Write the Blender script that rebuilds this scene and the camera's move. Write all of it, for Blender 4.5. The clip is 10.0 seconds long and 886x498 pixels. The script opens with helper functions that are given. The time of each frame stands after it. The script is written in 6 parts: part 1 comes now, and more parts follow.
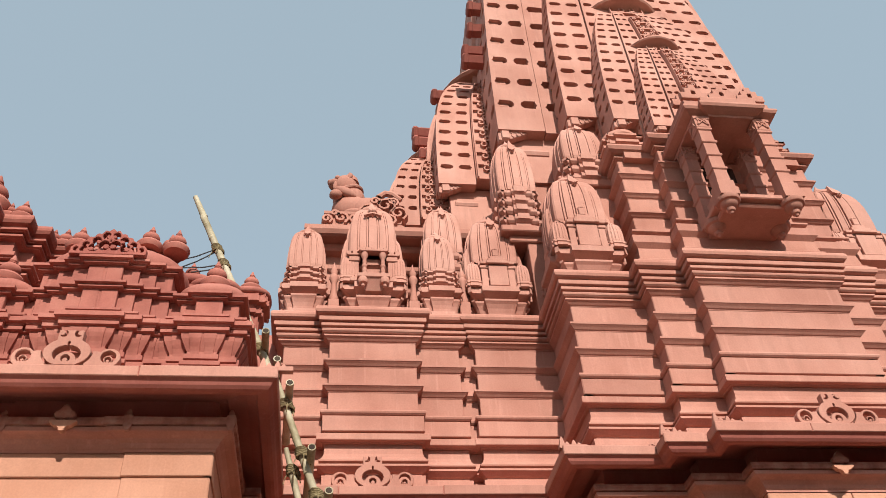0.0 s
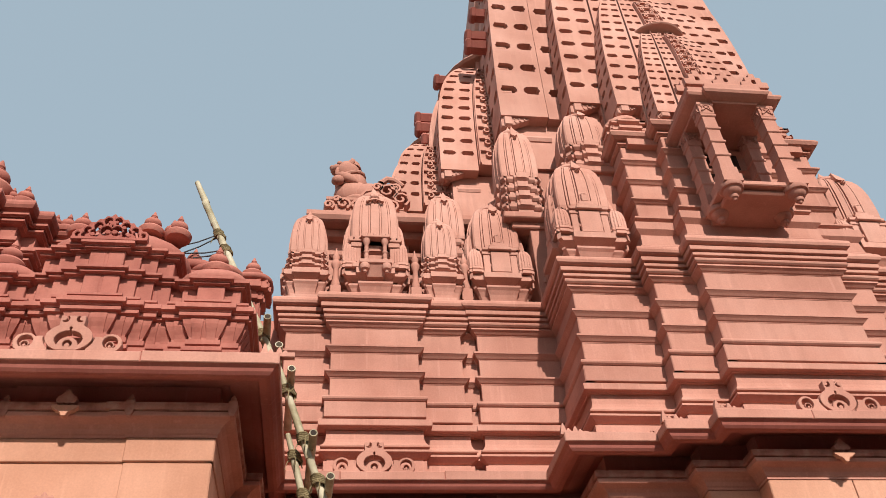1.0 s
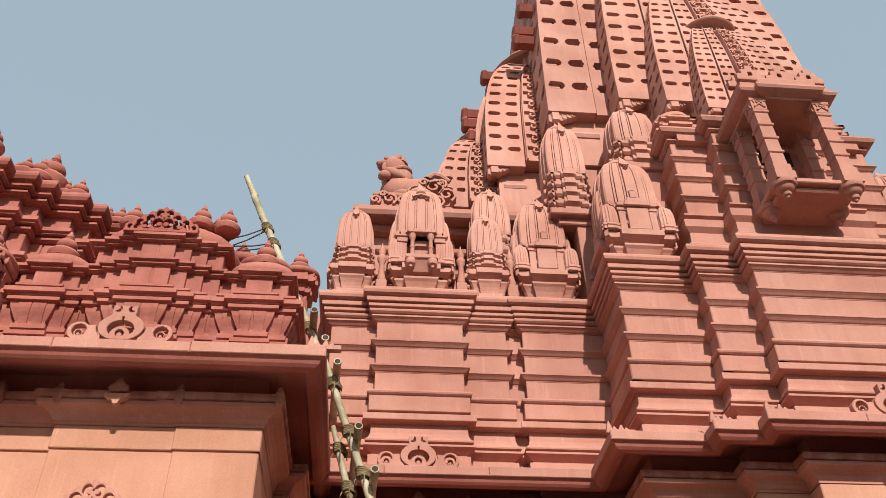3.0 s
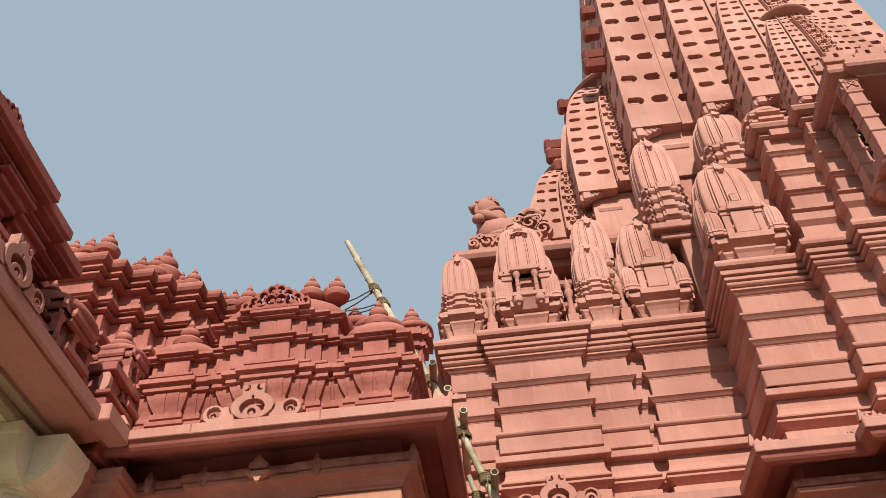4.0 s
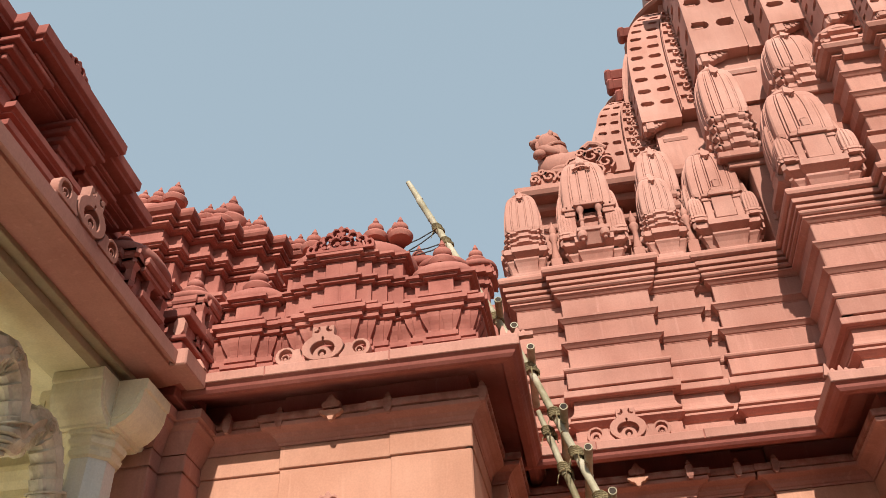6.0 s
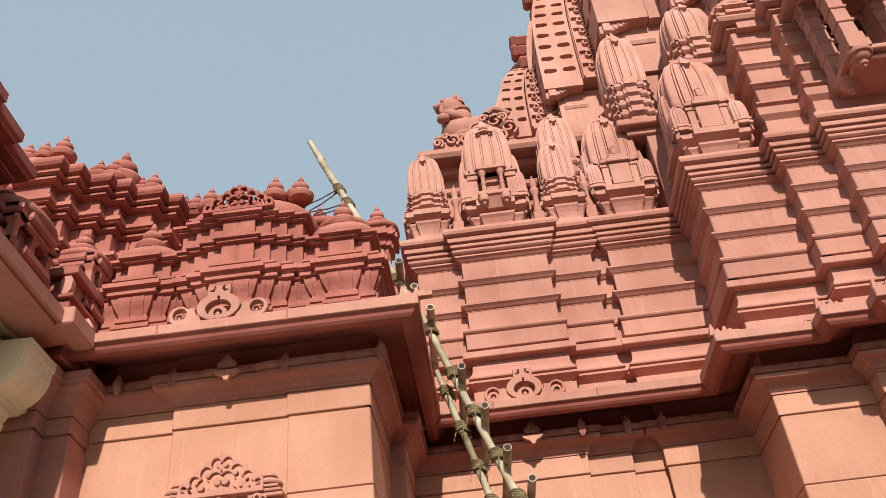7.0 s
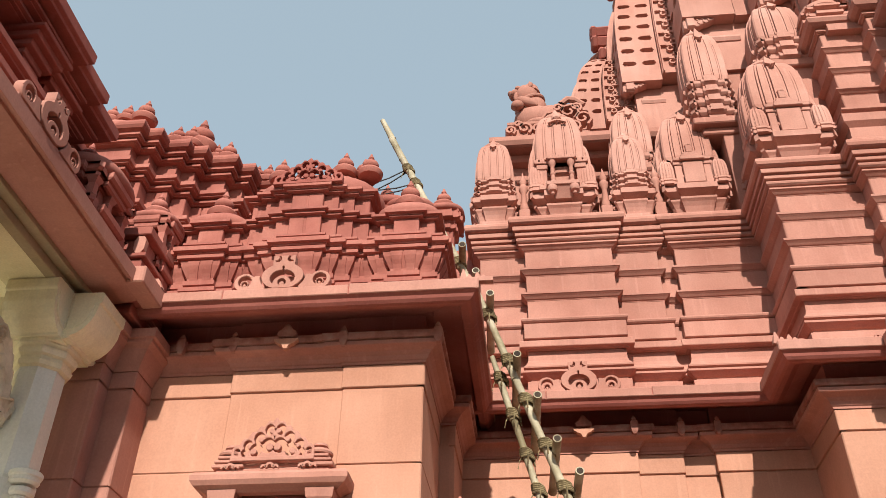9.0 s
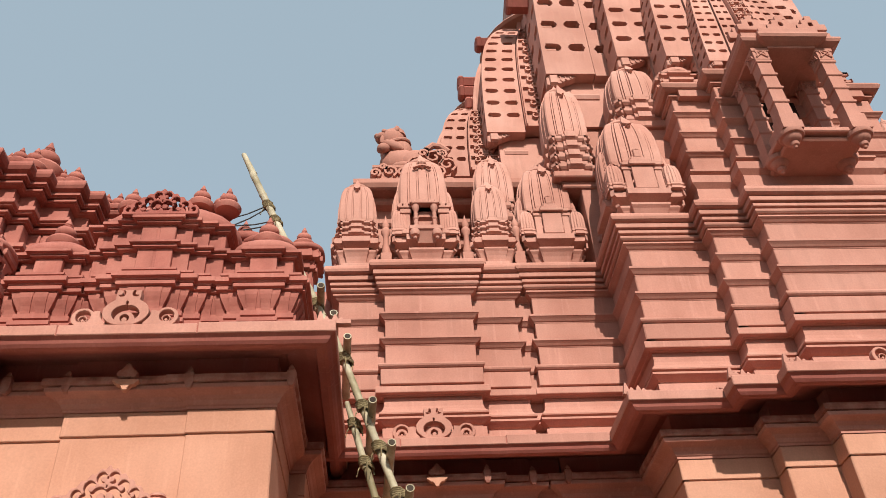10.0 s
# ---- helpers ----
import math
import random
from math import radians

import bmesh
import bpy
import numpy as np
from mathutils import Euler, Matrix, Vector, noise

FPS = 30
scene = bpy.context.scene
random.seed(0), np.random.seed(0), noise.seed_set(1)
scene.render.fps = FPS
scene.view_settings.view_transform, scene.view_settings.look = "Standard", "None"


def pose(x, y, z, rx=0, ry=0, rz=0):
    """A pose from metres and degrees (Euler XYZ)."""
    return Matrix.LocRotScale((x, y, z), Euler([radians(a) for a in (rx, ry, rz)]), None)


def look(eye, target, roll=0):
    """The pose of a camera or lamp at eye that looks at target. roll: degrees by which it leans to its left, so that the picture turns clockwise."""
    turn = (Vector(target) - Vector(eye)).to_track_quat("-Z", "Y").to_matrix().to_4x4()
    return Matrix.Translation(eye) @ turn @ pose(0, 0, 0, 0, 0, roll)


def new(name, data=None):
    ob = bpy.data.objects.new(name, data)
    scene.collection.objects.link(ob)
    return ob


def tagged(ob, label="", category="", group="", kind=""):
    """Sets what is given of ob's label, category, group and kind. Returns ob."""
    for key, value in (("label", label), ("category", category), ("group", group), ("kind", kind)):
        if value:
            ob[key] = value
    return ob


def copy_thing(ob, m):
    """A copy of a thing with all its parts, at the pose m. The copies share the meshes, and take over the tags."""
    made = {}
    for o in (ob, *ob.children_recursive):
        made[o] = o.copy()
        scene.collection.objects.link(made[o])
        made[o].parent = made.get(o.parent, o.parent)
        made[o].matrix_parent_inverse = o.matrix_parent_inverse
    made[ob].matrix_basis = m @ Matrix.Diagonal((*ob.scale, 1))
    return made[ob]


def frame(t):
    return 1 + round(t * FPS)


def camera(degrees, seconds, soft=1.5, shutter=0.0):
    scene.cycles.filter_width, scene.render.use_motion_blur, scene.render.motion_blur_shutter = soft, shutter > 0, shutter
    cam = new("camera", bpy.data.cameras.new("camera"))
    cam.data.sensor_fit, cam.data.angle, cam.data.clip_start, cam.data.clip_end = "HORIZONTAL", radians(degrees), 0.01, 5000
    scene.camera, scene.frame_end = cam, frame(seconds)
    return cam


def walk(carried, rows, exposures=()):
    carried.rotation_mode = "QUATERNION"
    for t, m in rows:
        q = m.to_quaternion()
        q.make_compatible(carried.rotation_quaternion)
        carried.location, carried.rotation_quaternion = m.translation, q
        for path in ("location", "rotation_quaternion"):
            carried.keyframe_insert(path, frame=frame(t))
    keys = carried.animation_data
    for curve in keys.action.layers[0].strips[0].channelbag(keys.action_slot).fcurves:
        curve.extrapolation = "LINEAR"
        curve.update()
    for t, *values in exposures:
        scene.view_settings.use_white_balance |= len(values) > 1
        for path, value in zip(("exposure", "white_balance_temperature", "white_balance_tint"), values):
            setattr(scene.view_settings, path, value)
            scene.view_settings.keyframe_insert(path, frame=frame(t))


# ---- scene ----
cam = camera(53.93, 10.0, soft=0.5)

# eye, then yaw, pitch and roll in degrees
PATH = [
    (0.0, (0.000, -0.000, 1.600), (-9.57, 41.39, -4.47)),
    (0.5, (0.002, 0.003, 1.615), (-9.47, 40.78, -4.61)),
    (1.0, (0.007, 0.008, 1.615), (-9.26, 40.47, -4.10)),
    (1.5, (0.007, 0.008, 1.616), (-8.57, 40.06, -2.75)),
    (2.0, (0.003, 0.017, 1.611), (-7.89, 39.85, -1.86)),
    (3.5, (-0.034, 0.036, 1.611), (-2.68, 41.49, -2.12)),
    (4.0, (-0.077, 0.010, 1.616), (3.00, 43.34, -4.23)),
    (4.5, (-0.112, 0.029, 1.618), (10.25, 39.61, -1.98)),
    (5.0, (-0.115, 0.076, 1.613), (12.27, 38.22, -0.15)),
    (5.5, (-0.120, 0.031, 1.611), (14.16, 39.73, 0.61)),
    (6.0, (-0.093, 0.036, 1.631), (8.69, 39.59, -2.43)),
    (6.2, (-0.073, 0.051, 1.641), (5.75, 38.82, -4.24)),
    (7.3, (-0.057, 0.100, 1.583), (0.59, 36.80, -6.22)),
    (7.5, (-0.050, 0.102, 1.585), (0.89, 36.79, -5.52)),
    (8.0, (-0.052, 0.084, 1.572), (2.02, 37.22, -3.83)),
    (8.5, (-0.048, 0.088, 1.567), (3.20, 37.21, -1.86)),
    (9.0, (-0.053, 0.087, 1.571), (6.32, 36.22, 0.80)),
    (9.5, (-0.057, 0.117, 1.590), (1.83, 37.93, -1.04)),
    (10.0, (-0.052, 0.205, 1.657), (-5.28, 38.81, -3.91)),
]


def gaze(eye, angles):
    yaw, pitch, roll = (radians(a) for a in angles)
    ahead = Vector((-math.sin(yaw) * math.cos(pitch), math.cos(yaw) * math.cos(pitch), math.sin(pitch)))
    return look(eye, Vector(eye) + ahead, angles[2])


walk(cam, [(t, gaze(eye, angles)) for t, eye, angles in PATH],
     ((0.0, 0.25), (1.0, 0.23), (2.0, 0.21), (3.5, 0.21), (4.0, 0.20), (4.5, 0.17), (5.0, 0.31), (5.5, 0.30), (6.0, 0.27), (7.5, 0.26), (8.0, 0.25), (9.0, 0.32), (9.5, 0.34), (10.0, 0.23)))

# ---- light ----
SUN_EL, SUN_AZ = 36.0, 6.0   # height, and turn from the facade's normal towards +x
world = bpy.data.worlds.new("sky")
scene.world = world
world.use_nodes = True
wn = world.node_tree.nodes
sky = wn.new("ShaderNodeTexSky")
sky.sky_type = 'NISHITA'
sky.sun_disc = False
sky.sun_elevation = radians(SUN_EL)
sky.sun_rotation = radians(180.0 - SUN_AZ)
sky.air_density, sky.dust_density, sky.ozone_density = 1.2, 3.0, 1.0
haze = wn.new("ShaderNodeMix")
haze.data_type = 'RGBA'
haze.inputs["Factor"].default_value = 0.72
haze.inputs["B"].default_value = (4.05, 5.1, 5.78, 1.0)
world.node_tree.links.new(sky.outputs[0], haze.inputs["A"])
world.node_tree.links.new(haze.outputs["Result"], wn["Background"].inputs[0])
wn["Background"].inputs[1].default_value = 0.10
sun_data = bpy.data.lights.new("sun", 'SUN')
sun_data.energy, sun_data.angle, sun_data.color = 5.0, radians(0.8), (1.0, 0.93, 0.83)
sun = new("sun", sun_data)
sun_dir = Vector((math.sin(radians(SUN_AZ)) * math.cos(radians(SUN_EL)), -math.cos(radians(SUN_AZ)) * math.cos(radians(SUN_EL)), math.sin(radians(SUN_EL))))
sun.matrix_world = look(sun_dir * 60, (0, 0, 0))


# ---- materials ----
def stone(name, base, light, dark, rough=0.85, grain=55.0, stain=1.3, relief=0.10, streak=0.32, salts=0.4):
    """Painted or bare stone: patches, streaks that run down, and fine grain."""
    m = bpy.data.materials.new(name)
    m.use_nodes = True
    n, l = m.node_tree.nodes, m.node_tree.links
    bsdf = n["Principled BSDF"]
    bsdf.inputs["Roughness"].default_value = rough
    bsdf.inputs["Specular IOR Level"].default_value = 0.25
    co = n.new("ShaderNodeTexCoord")
    geo = n.new("ShaderNodeNewGeometry")
    big = n.new("ShaderNodeTexNoise")
    big.inputs["Scale"].default_value, big.inputs["Detail"].default_value = stain, 6
    l.new(geo.outputs["Position"], big.inputs["Vector"])
    ramp = n.new("ShaderNodeValToRGB")
    ramp.color_ramp.elements[0].position, ramp.color_ramp.elements[1].position = 0.32, 0.72
    ramp.color_ramp.elements[0].color, ramp.color_ramp.elements[1].color = (*dark, 1), (*light, 1)
    e = ramp.color_ramp.elements.new(0.52)
    e.color = (*base, 1)
    l.new(big.outputs["Fac"], ramp.inputs["Fac"])
    # streaks
    mp = n.new("ShaderNodeMapping")
    mp.inputs["Scale"].default_value = (9.0, 9.0, 0.8)
    l.new(geo.outputs["Position"], mp.inputs["Vector"])
    st = n.new("ShaderNodeTexNoise")
    st.inputs["Scale"].default_value, st.inputs["Detail"].default_value = 1.0, 5
    l.new(mp.outputs[0], st.inputs["Vector"])
    sr = n.new("ShaderNodeMapRange")
    sr.inputs["From Min"].default_value, sr.inputs["From Max"].default_value = 0.5, 0.8
    sr.inputs["To Min"].default_value, sr.inputs["To Max"].default_value = 0.0, streak
    l.new(st.outputs["Fac"], sr.inputs["Value"])
    mix = n.new("ShaderNodeMix")
    mix.data_type = 'RGBA'
    l.new(sr.outputs[0], mix.inputs["Factor"])
    l.new(ramp.outputs[0], mix.inputs["A"])
    mix.inputs["B"].default_value = (*[c * 0.62 for c in base], 1)
    # pale salts in narrow runs
    mp2 = n.new("ShaderNodeMapping")
    mp2.inputs["Scale"].default_value = (16.0, 16.0, 1.1)
    mp2.inputs["Location"].default_value = (3.1, 7.7, 1.9)
    l.new(geo.outputs["Position"], mp2.inputs["Vector"])
    pale = n.new("ShaderNodeTexNoise")
    pale.inputs["Scale"].default_value, pale.inputs["Detail"].default_value = 1.0, 4
    l.new(mp2.outputs[0], pale.inputs["Vector"])
    pr = n.new("ShaderNodeMapRange")
    pr.inputs["From Min"].default_value, pr.inputs["From Max"].default_value = 0.58, 0.80
    pr.inputs["To Min"].default_value, pr.inputs["To Max"].default_value = 0.0, salts
    l.new(pale.outputs["Fac"], pr.inputs["Value"])
    mix2 = n.new("ShaderNodeMix")
    mix2.data_type = 'RGBA'
    l.new(pr.outputs[0], mix2.inputs["Factor"])
    l.new(mix.outputs["Result"], mix2.inputs["A"])
    mix2.inputs["B"].default_value = (*[min(0.8, c * 1.25 + 0.05) for c in base], 1)
    # each stone a little different
    info = n.new("ShaderNodeObjectInfo")
    vr = n.new("ShaderNodeMapRange")
    vr.inputs["To Min"].default_value, vr.inputs["To Max"].default_value = 0.93, 1.06
    l.new(info.outputs["Random"], vr.inputs["Value"])
    # grain
    fine = n.new("ShaderNodeTexNoise")
    fine.inputs["Scale"].default_value, fine.inputs["Detail"].default_value = grain, 4
    l.new(geo.outputs["Position"], fine.inputs["Vector"])
    fr = n.new("ShaderNodeMapRange")
    fr.inputs["To Min"].default_value, fr.inputs["To Max"].default_value = 0.84, 1.13
    l.new(fine.outputs["Fac"], fr.inputs["Value"])
    mul = n.new("ShaderNodeMath")
    mul.operation = 'MULTIPLY'
    l.new(vr.outputs[0], mul.inputs[0])
    l.new(fr.outputs[0], mul.inputs[1])
    tint = n.new("ShaderNodeVectorMath")
    tint.operation = 'SCALE'
    l.new(mix2.outputs["Result"], tint.inputs[0])
    l.new(mul.outputs[0], tint.inputs["Scale"])
    l.new(tint.outputs[0], bsdf.inputs["Base Color"])
    mid = n.new("ShaderNodeTexNoise")
    mid.inputs["Scale"].default_value, mid.inputs["Detail"].default_value = 14.0, 8
    l.new(geo.outputs["Position"], mid.inputs["Vector"])
    bump = n.new("ShaderNodeBump")
    bump.inputs["Strength"].default_value, bump.inputs["Distance"].default_value = relief, 0.012
    l.new(mid.outputs["Fac"], bump.inputs["Height"])
    l.new(bump.outputs[0], bsdf.inputs["Normal"])
    return m


PINK = stone("pink_painted_sandstone", (0.43, 0.203, 0.155), (0.48, 0.243, 0.190), (0.36, 0.158, 0.118))
# a paler mix than PINK, for the spires and miniature shrines
PALE = stone("pale_pink_sandstone", (0.475, 0.240, 0.188), (0.535, 0.290, 0.235), (0.395, 0.182, 0.138))
PEACH = stone("peach_painted_plaster", (0.505, 0.256, 0.174), (0.545, 0.284, 0.198), (0.440, 0.212, 0.140), streak=0.18, relief=0.12)
# red paint; on the spire's rolls this red stands in for shade
RED = stone("red_paint_and_shade_sandstone", (0.33, 0.105, 0.082), (0.39, 0.135, 0.105), (0.26, 0.075, 0.058), streak=0.3)
ROSE = stone("weathered_red_roof_stone", (0.365, 0.130, 0.100), (0.42, 0.170, 0.132), (0.28, 0.090, 0.070), stain=2.2, streak=0.4)
CARVED = stone("carved_weathered_marble", (0.60, 0.535, 0.39), (0.68, 0.62, 0.48), (0.40, 0.335, 0.215), rough=0.6, stain=6.0, relief=0.9, streak=0.5, salts=0.2)
CREAM = stone("cream_marble", (0.76, 0.68, 0.44), (0.81, 0.74, 0.53), (0.60, 0.51, 0.29), rough=0.5, streak=0.35)
WHITE = stone("white_marble", (0.68, 0.665, 0.57), (0.74, 0.73, 0.65), (0.56, 0.54, 0.44), rough=0.4, streak=0.15)
BOUNCE = stone("white_bounce_floor", (0.80, 0.78, 0.70), (0.84, 0.83, 0.76), (0.72, 0.69, 0.60), rough=0.3, streak=0.1)
DUSTY = stone("dusty_ledge_stone", (0.34, 0.145, 0.108), (0.40, 0.225, 0.18), (0.21, 0.088, 0.064), stain=7.0, streak=0.4)
BAMBOO = stone("weathered_bamboo", (0.42, 0.365, 0.25), (0.56, 0.51, 0.39), (0.22, 0.18, 0.10), rough=0.6, stain=4.0, streak=0.5)
HOLLOW = stone("bamboo_hollow_shade", (0.05, 0.035, 0.025), (0.07, 0.05, 0.03), (0.03, 0.02, 0.015))
DARK = stone("balcony_shade", (0.055, 0.03, 0.025), (0.08, 0.045, 0.035), (0.03, 0.018, 0.015))
UMBER = stone("shaded_cream_stone", (0.34, 0.27, 0.165), (0.42, 0.34, 0.22), (0.24, 0.18, 0.10), rough=0.6)
ROPE = stone("coir_rope", (0.22, 0.17, 0.09), (0.30, 0.24, 0.13), (0.12, 0.09, 0.05), stain=20.0)
WIRE = stone("dark_wire", (0.05, 0.05, 0.055), (0.07, 0.07, 0.07), (0.03, 0.03, 0.03), rough=0.6)
PAVING = stone("courtyard_paving", (0.072, 0.037, 0.025), (0.094, 0.050, 0.034), (0.052, 0.027, 0.018), stain=0.6)
EARTH = stone("dry_ground", (0.24, 0.19, 0.13), (0.30, 0.24, 0.16), (0.14, 0.13, 0.07), stain=0.05)


# ---- mesh helpers ----
def empty(name, x=0, y=0, z=0, label="", category="", group="", kind=""):
    ob = new(name)
    ob.location = (x, y, z)
    return tagged(ob, label, category, group, kind)


def to_mesh(name, bm, material, smooth=False):
    bmesh.ops.recalc_face_normals(bm, faces=bm.faces)
    me = bpy.data.meshes.new(name)
    bm.to_mesh(me)
    bm.free()
    for p in me.polygons:
        p.use_smooth = smooth
    if smooth:
        me.set_sharp_from_angle(angle=radians(38))
    me.materials.append(material)
    return me


def part(name, bm, material, parent, label="", smooth=False):
    """bm in world places; linked as one mesh under parent."""
    ob = new(name, to_mesh(name, bm, material, smooth))
    if parent is not None:
        ob.parent = parent
        ob.matrix_parent_inverse = Matrix.Translation(-world_of(parent))
    return tagged(ob, label)


def world_of(ob):
    return Vector(ob.location) if ob.type == 'EMPTY' else Vector((0, 0, 0))


def box(bm, x0, x1, y0, y1, z0, z1, bevel=0.0):
    made = bmesh.ops.create_cube(bm, size=1.0)
    vs = made["verts"]
    for v in vs:
        v.co = Vector(((x0 + x1) / 2 + v.co.x * (x1 - x0), (y0 + y1) / 2 + v.co.y * (y1 - y0), (z0 + z1) / 2 + v.co.z * (z1 - z0)))
    if bevel:
        es = list({e for v in vs for e in v.link_edges})
        bmesh.ops.bevel(bm, geom=es, offset=bevel, segments=1, affect='EDGES')
    return vs


def offsets(plan, closed=False):
    """Mitre vectors of a plan whose outside lies to the right of its run."""
    n = len(plan)
    norms = []
    for i in range(n if closed else n - 1):
        a, b = plan[i], plan[(i + 1) % n]
        d = math.hypot(b[0] - a[0], b[1] - a[1])
        norms.append(((b[1] - a[1]) / d, -(b[0] - a[0]) / d))
    out = []
    for i in range(n):
        if closed:
            p, q = norms[i - 1], norms[i]
        else:
            p, q = norms[max(i - 1, 0)], norms[min(i, n - 2)]
        k = 1 + p[0] * q[0] + p[1] * q[1]
        out.append(((p[0] + q[0]) / k, (p[1] + q[1]) / k))
    return out


def sweep(bm, plan, prof, closed=False):
    """Carries the closed profile of (offset, z) along the plan, with mitred corners."""
    off = offsets(plan, closed)
    rings = [[bm.verts.new((x + d * ox, y + d * oy, z)) for d, z in prof] for (x, y), (ox, oy) in zip(plan, off)]
    m = len(prof)
    pairs = list(zip(rings, rings[1:])) + ([(rings[-1], rings[0])] if closed else [])
    for a, b in pairs:
        for j in range(m):
            bm.faces.new((a[j], a[(j + 1) % m], b[(j + 1) % m], b[j]))
    if not closed:
        bm.faces.new(rings[0])
        bm.faces.new(rings[-1][::-1])


def loft(bm, poly, prof, cx=0.0, cy=0.0):
    """Stacks copies of a plan polygon round (cx, cy): rows of (scale x, scale y, z)."""
    rings = [[bm.verts.new((cx + x * sx, cy + y * sy, z)) for x, y in poly] for sx, sy, z in prof]
    m = len(poly)
    for a, b in zip(rings, rings[1:]):
        for j in range(m):
            bm.faces.new((a[j], a[(j + 1) % m], b[(j + 1) % m], b[j]))
    bm.faces.new(rings[0][::-1])
    bm.faces.new(rings[-1])


def lathe(bm, prof, cx, cy, seg=20):
    poly = [(math.cos(2 * math.pi * i / seg), math.sin(2 * math.pi * i / seg)) for i in range(seg)]
    loft(bm, poly, [(max(r, 0.0015), max(r, 0.0015), z) for r, z in prof], cx, cy)


def ratha(steps):
    """A square plan with faces that step forward to the middle: half widths and reaches, from the corner inwards."""
    # front side, running to +x, at y = -reach
    left = []
    prev = None
    for hw, reach in steps:
        if prev is not None:
            left.append((-hw, -prev))
        left.append((-hw, -reach))
        prev = reach
    right = [(-x, y) for x, y in reversed(left)]
    front = left + right
    pts = []
    for k in range(4):
        c, s = (1, 0, -1, 0)[k], (0, 1, 0, -1)[k]
        for x, y in front:
            pts.append((x * c - y * s, x * s + y * c))
    out = [pts[0]]
    for p in pts[1:]:
        if math.hypot(p[0] - out[-1][0], p[1] - out[-1][1]) > 1e-5:
            out.append(p)
    if math.hypot(out[0][0] - out[-1][0], out[0][1] - out[-1][1]) < 1e-5:
        out.pop()
    return out


def tube(bm, pts, r, seg=8, taper=1.0):
    """A round bar along points."""
    rings = []
    for i, p in enumerate(pts):
        a, b = Vector(pts[max(i - 1, 0)]), Vector(pts[min(i + 1, len(pts) - 1)])
        d = (b - a).normalized()
        u = d.cross(Vector((0, 0, 1)) if abs(d.z) < 0.95 else Vector((1, 0, 0))).normalized()
        w = d.cross(u)
        rr = (r[i] if isinstance(r, (list, tuple)) else r)
        rings.append([bm.verts.new(Vector(p) + (u * math.cos(2 * math.pi * k / seg) + w * math.sin(2 * math.pi * k / seg)) * rr) for k in range(seg)])
    for a, b in zip(rings, rings[1:]):
        for j in range(seg):
            bm.faces.new((a[j], a[(j + 1) % seg], b[(j + 1) % seg], b[j]))
    bm.faces.new(rings[0][::-1])
    bm.faces.new(rings[-1])


def ribbon(bm, pts, w, d, normal=(0, -1, 0)):
    """A flat raised band of width w and depth d along points that lie in one plane."""
    nrm = Vector(normal)
    rings = []
    for i, p in enumerate(pts):
        a, b = Vector(pts[max(i - 1, 0)]), Vector(pts[min(i + 1, len(pts) - 1)])
        s = (b - a).normalized().cross(nrm).normalized()
        p = Vector(p)
        ww = w[i] if isinstance(w, (list, tuple)) else w
        rings.append([bm.verts.new(p + s * ww / 2), bm.verts.new(p - s * ww / 2), bm.verts.new(p - s * ww / 2 * 0.7 + nrm * d), bm.verts.new(p + s * ww / 2 * 0.7 + nrm * d)])
    for a, b in zip(rings, rings[1:]):
        for j in range(4):
            bm.faces.new((a[j], a[(j + 1) % 4], b[(j + 1) % 4], b[j]))
    bm.faces.new(rings[0][::-1])
    bm.faces.new(rings[-1])


def disc(u, v, cu, cv, r, k=1.0):
    """Signed reach inside an oval of radius r, k times as high."""
    return r - math.hypot(u - cu, (v - cv) / k)


def slab2(u, v, u0, u1, v0, v1):
    return min(u - u0, u1 - u, v - v0, v1 - v)


def cut_plate(bm, f, u0, u1, v0, v1, step, place, deep, bulge=0.0):
    """A carved plate: stone where f(u, v) > 0, sawn through elsewhere. place(u, v, d) gives the point, d from front to back."""
    nu, nv = max(2, round((u1 - u0) / step)), max(2, round((v1 - v0) / step))
    su, sv = (u1 - u0) / nu, (v1 - v0) / nv
    val = [[-1e-3 if i in (0, nu) or j in (0, nv) else f(u0 + i * su, v0 + j * sv) for j in range(nv + 1)] for i in range(nu + 1)]
    front, back = {}, {}

    def vert(key, u, v, edge):
        if key not in front:
            front[key] = bm.verts.new(place(u, v, bulge if edge else 0.0))
            back[key] = bm.verts.new(place(u, v, deep))
        return key
    for i in range(nu):
        for j in range(nv):
            ring = [(i, j), (i + 1, j), (i + 1, j + 1), (i, j + 1)]
            if all(val[a][b] <= 0 for a, b in ring):
                continue
            poly = []
            for q in range(4):
                (a, b), (c, d) = ring[q], ring[(q + 1) % 4]
                fa, fb = val[a][b], val[c][d]
                if fa > 0:
                    poly.append((vert((a, b), u0 + a * su, v0 + b * sv, False), 0))
                if (fa > 0) != (fb > 0):
                    t = min(max(fa / (fa - fb), 0.06), 0.94)
                    key = ((a, b), (c, d)) if (a, b) < (c, d) else ((c, d), (a, b))
                    poly.append((vert(key, u0 + (a + (c - a) * t) * su, v0 + (b + (d - b) * t) * sv, True), 1 if fa > 0 else 2))
            if len(poly) < 3:
                continue
            bm.faces.new([front[k] for k, _ in poly])
            bm.faces.new([back[k] for k, _ in reversed(poly)])
            for (k, e), (k2, e2) in zip(poly, poly[1:] + poly[:1]):
                if e == 1 and e2 == 2:
                    bm.faces.new((front[k], back[k], back[k2], front[k2]))


def at_y(x, y, z):
    """Places a plate upright at (x, y, z), facing -y."""
    return lambda u, v, d: (x + u, y + d, z + v)

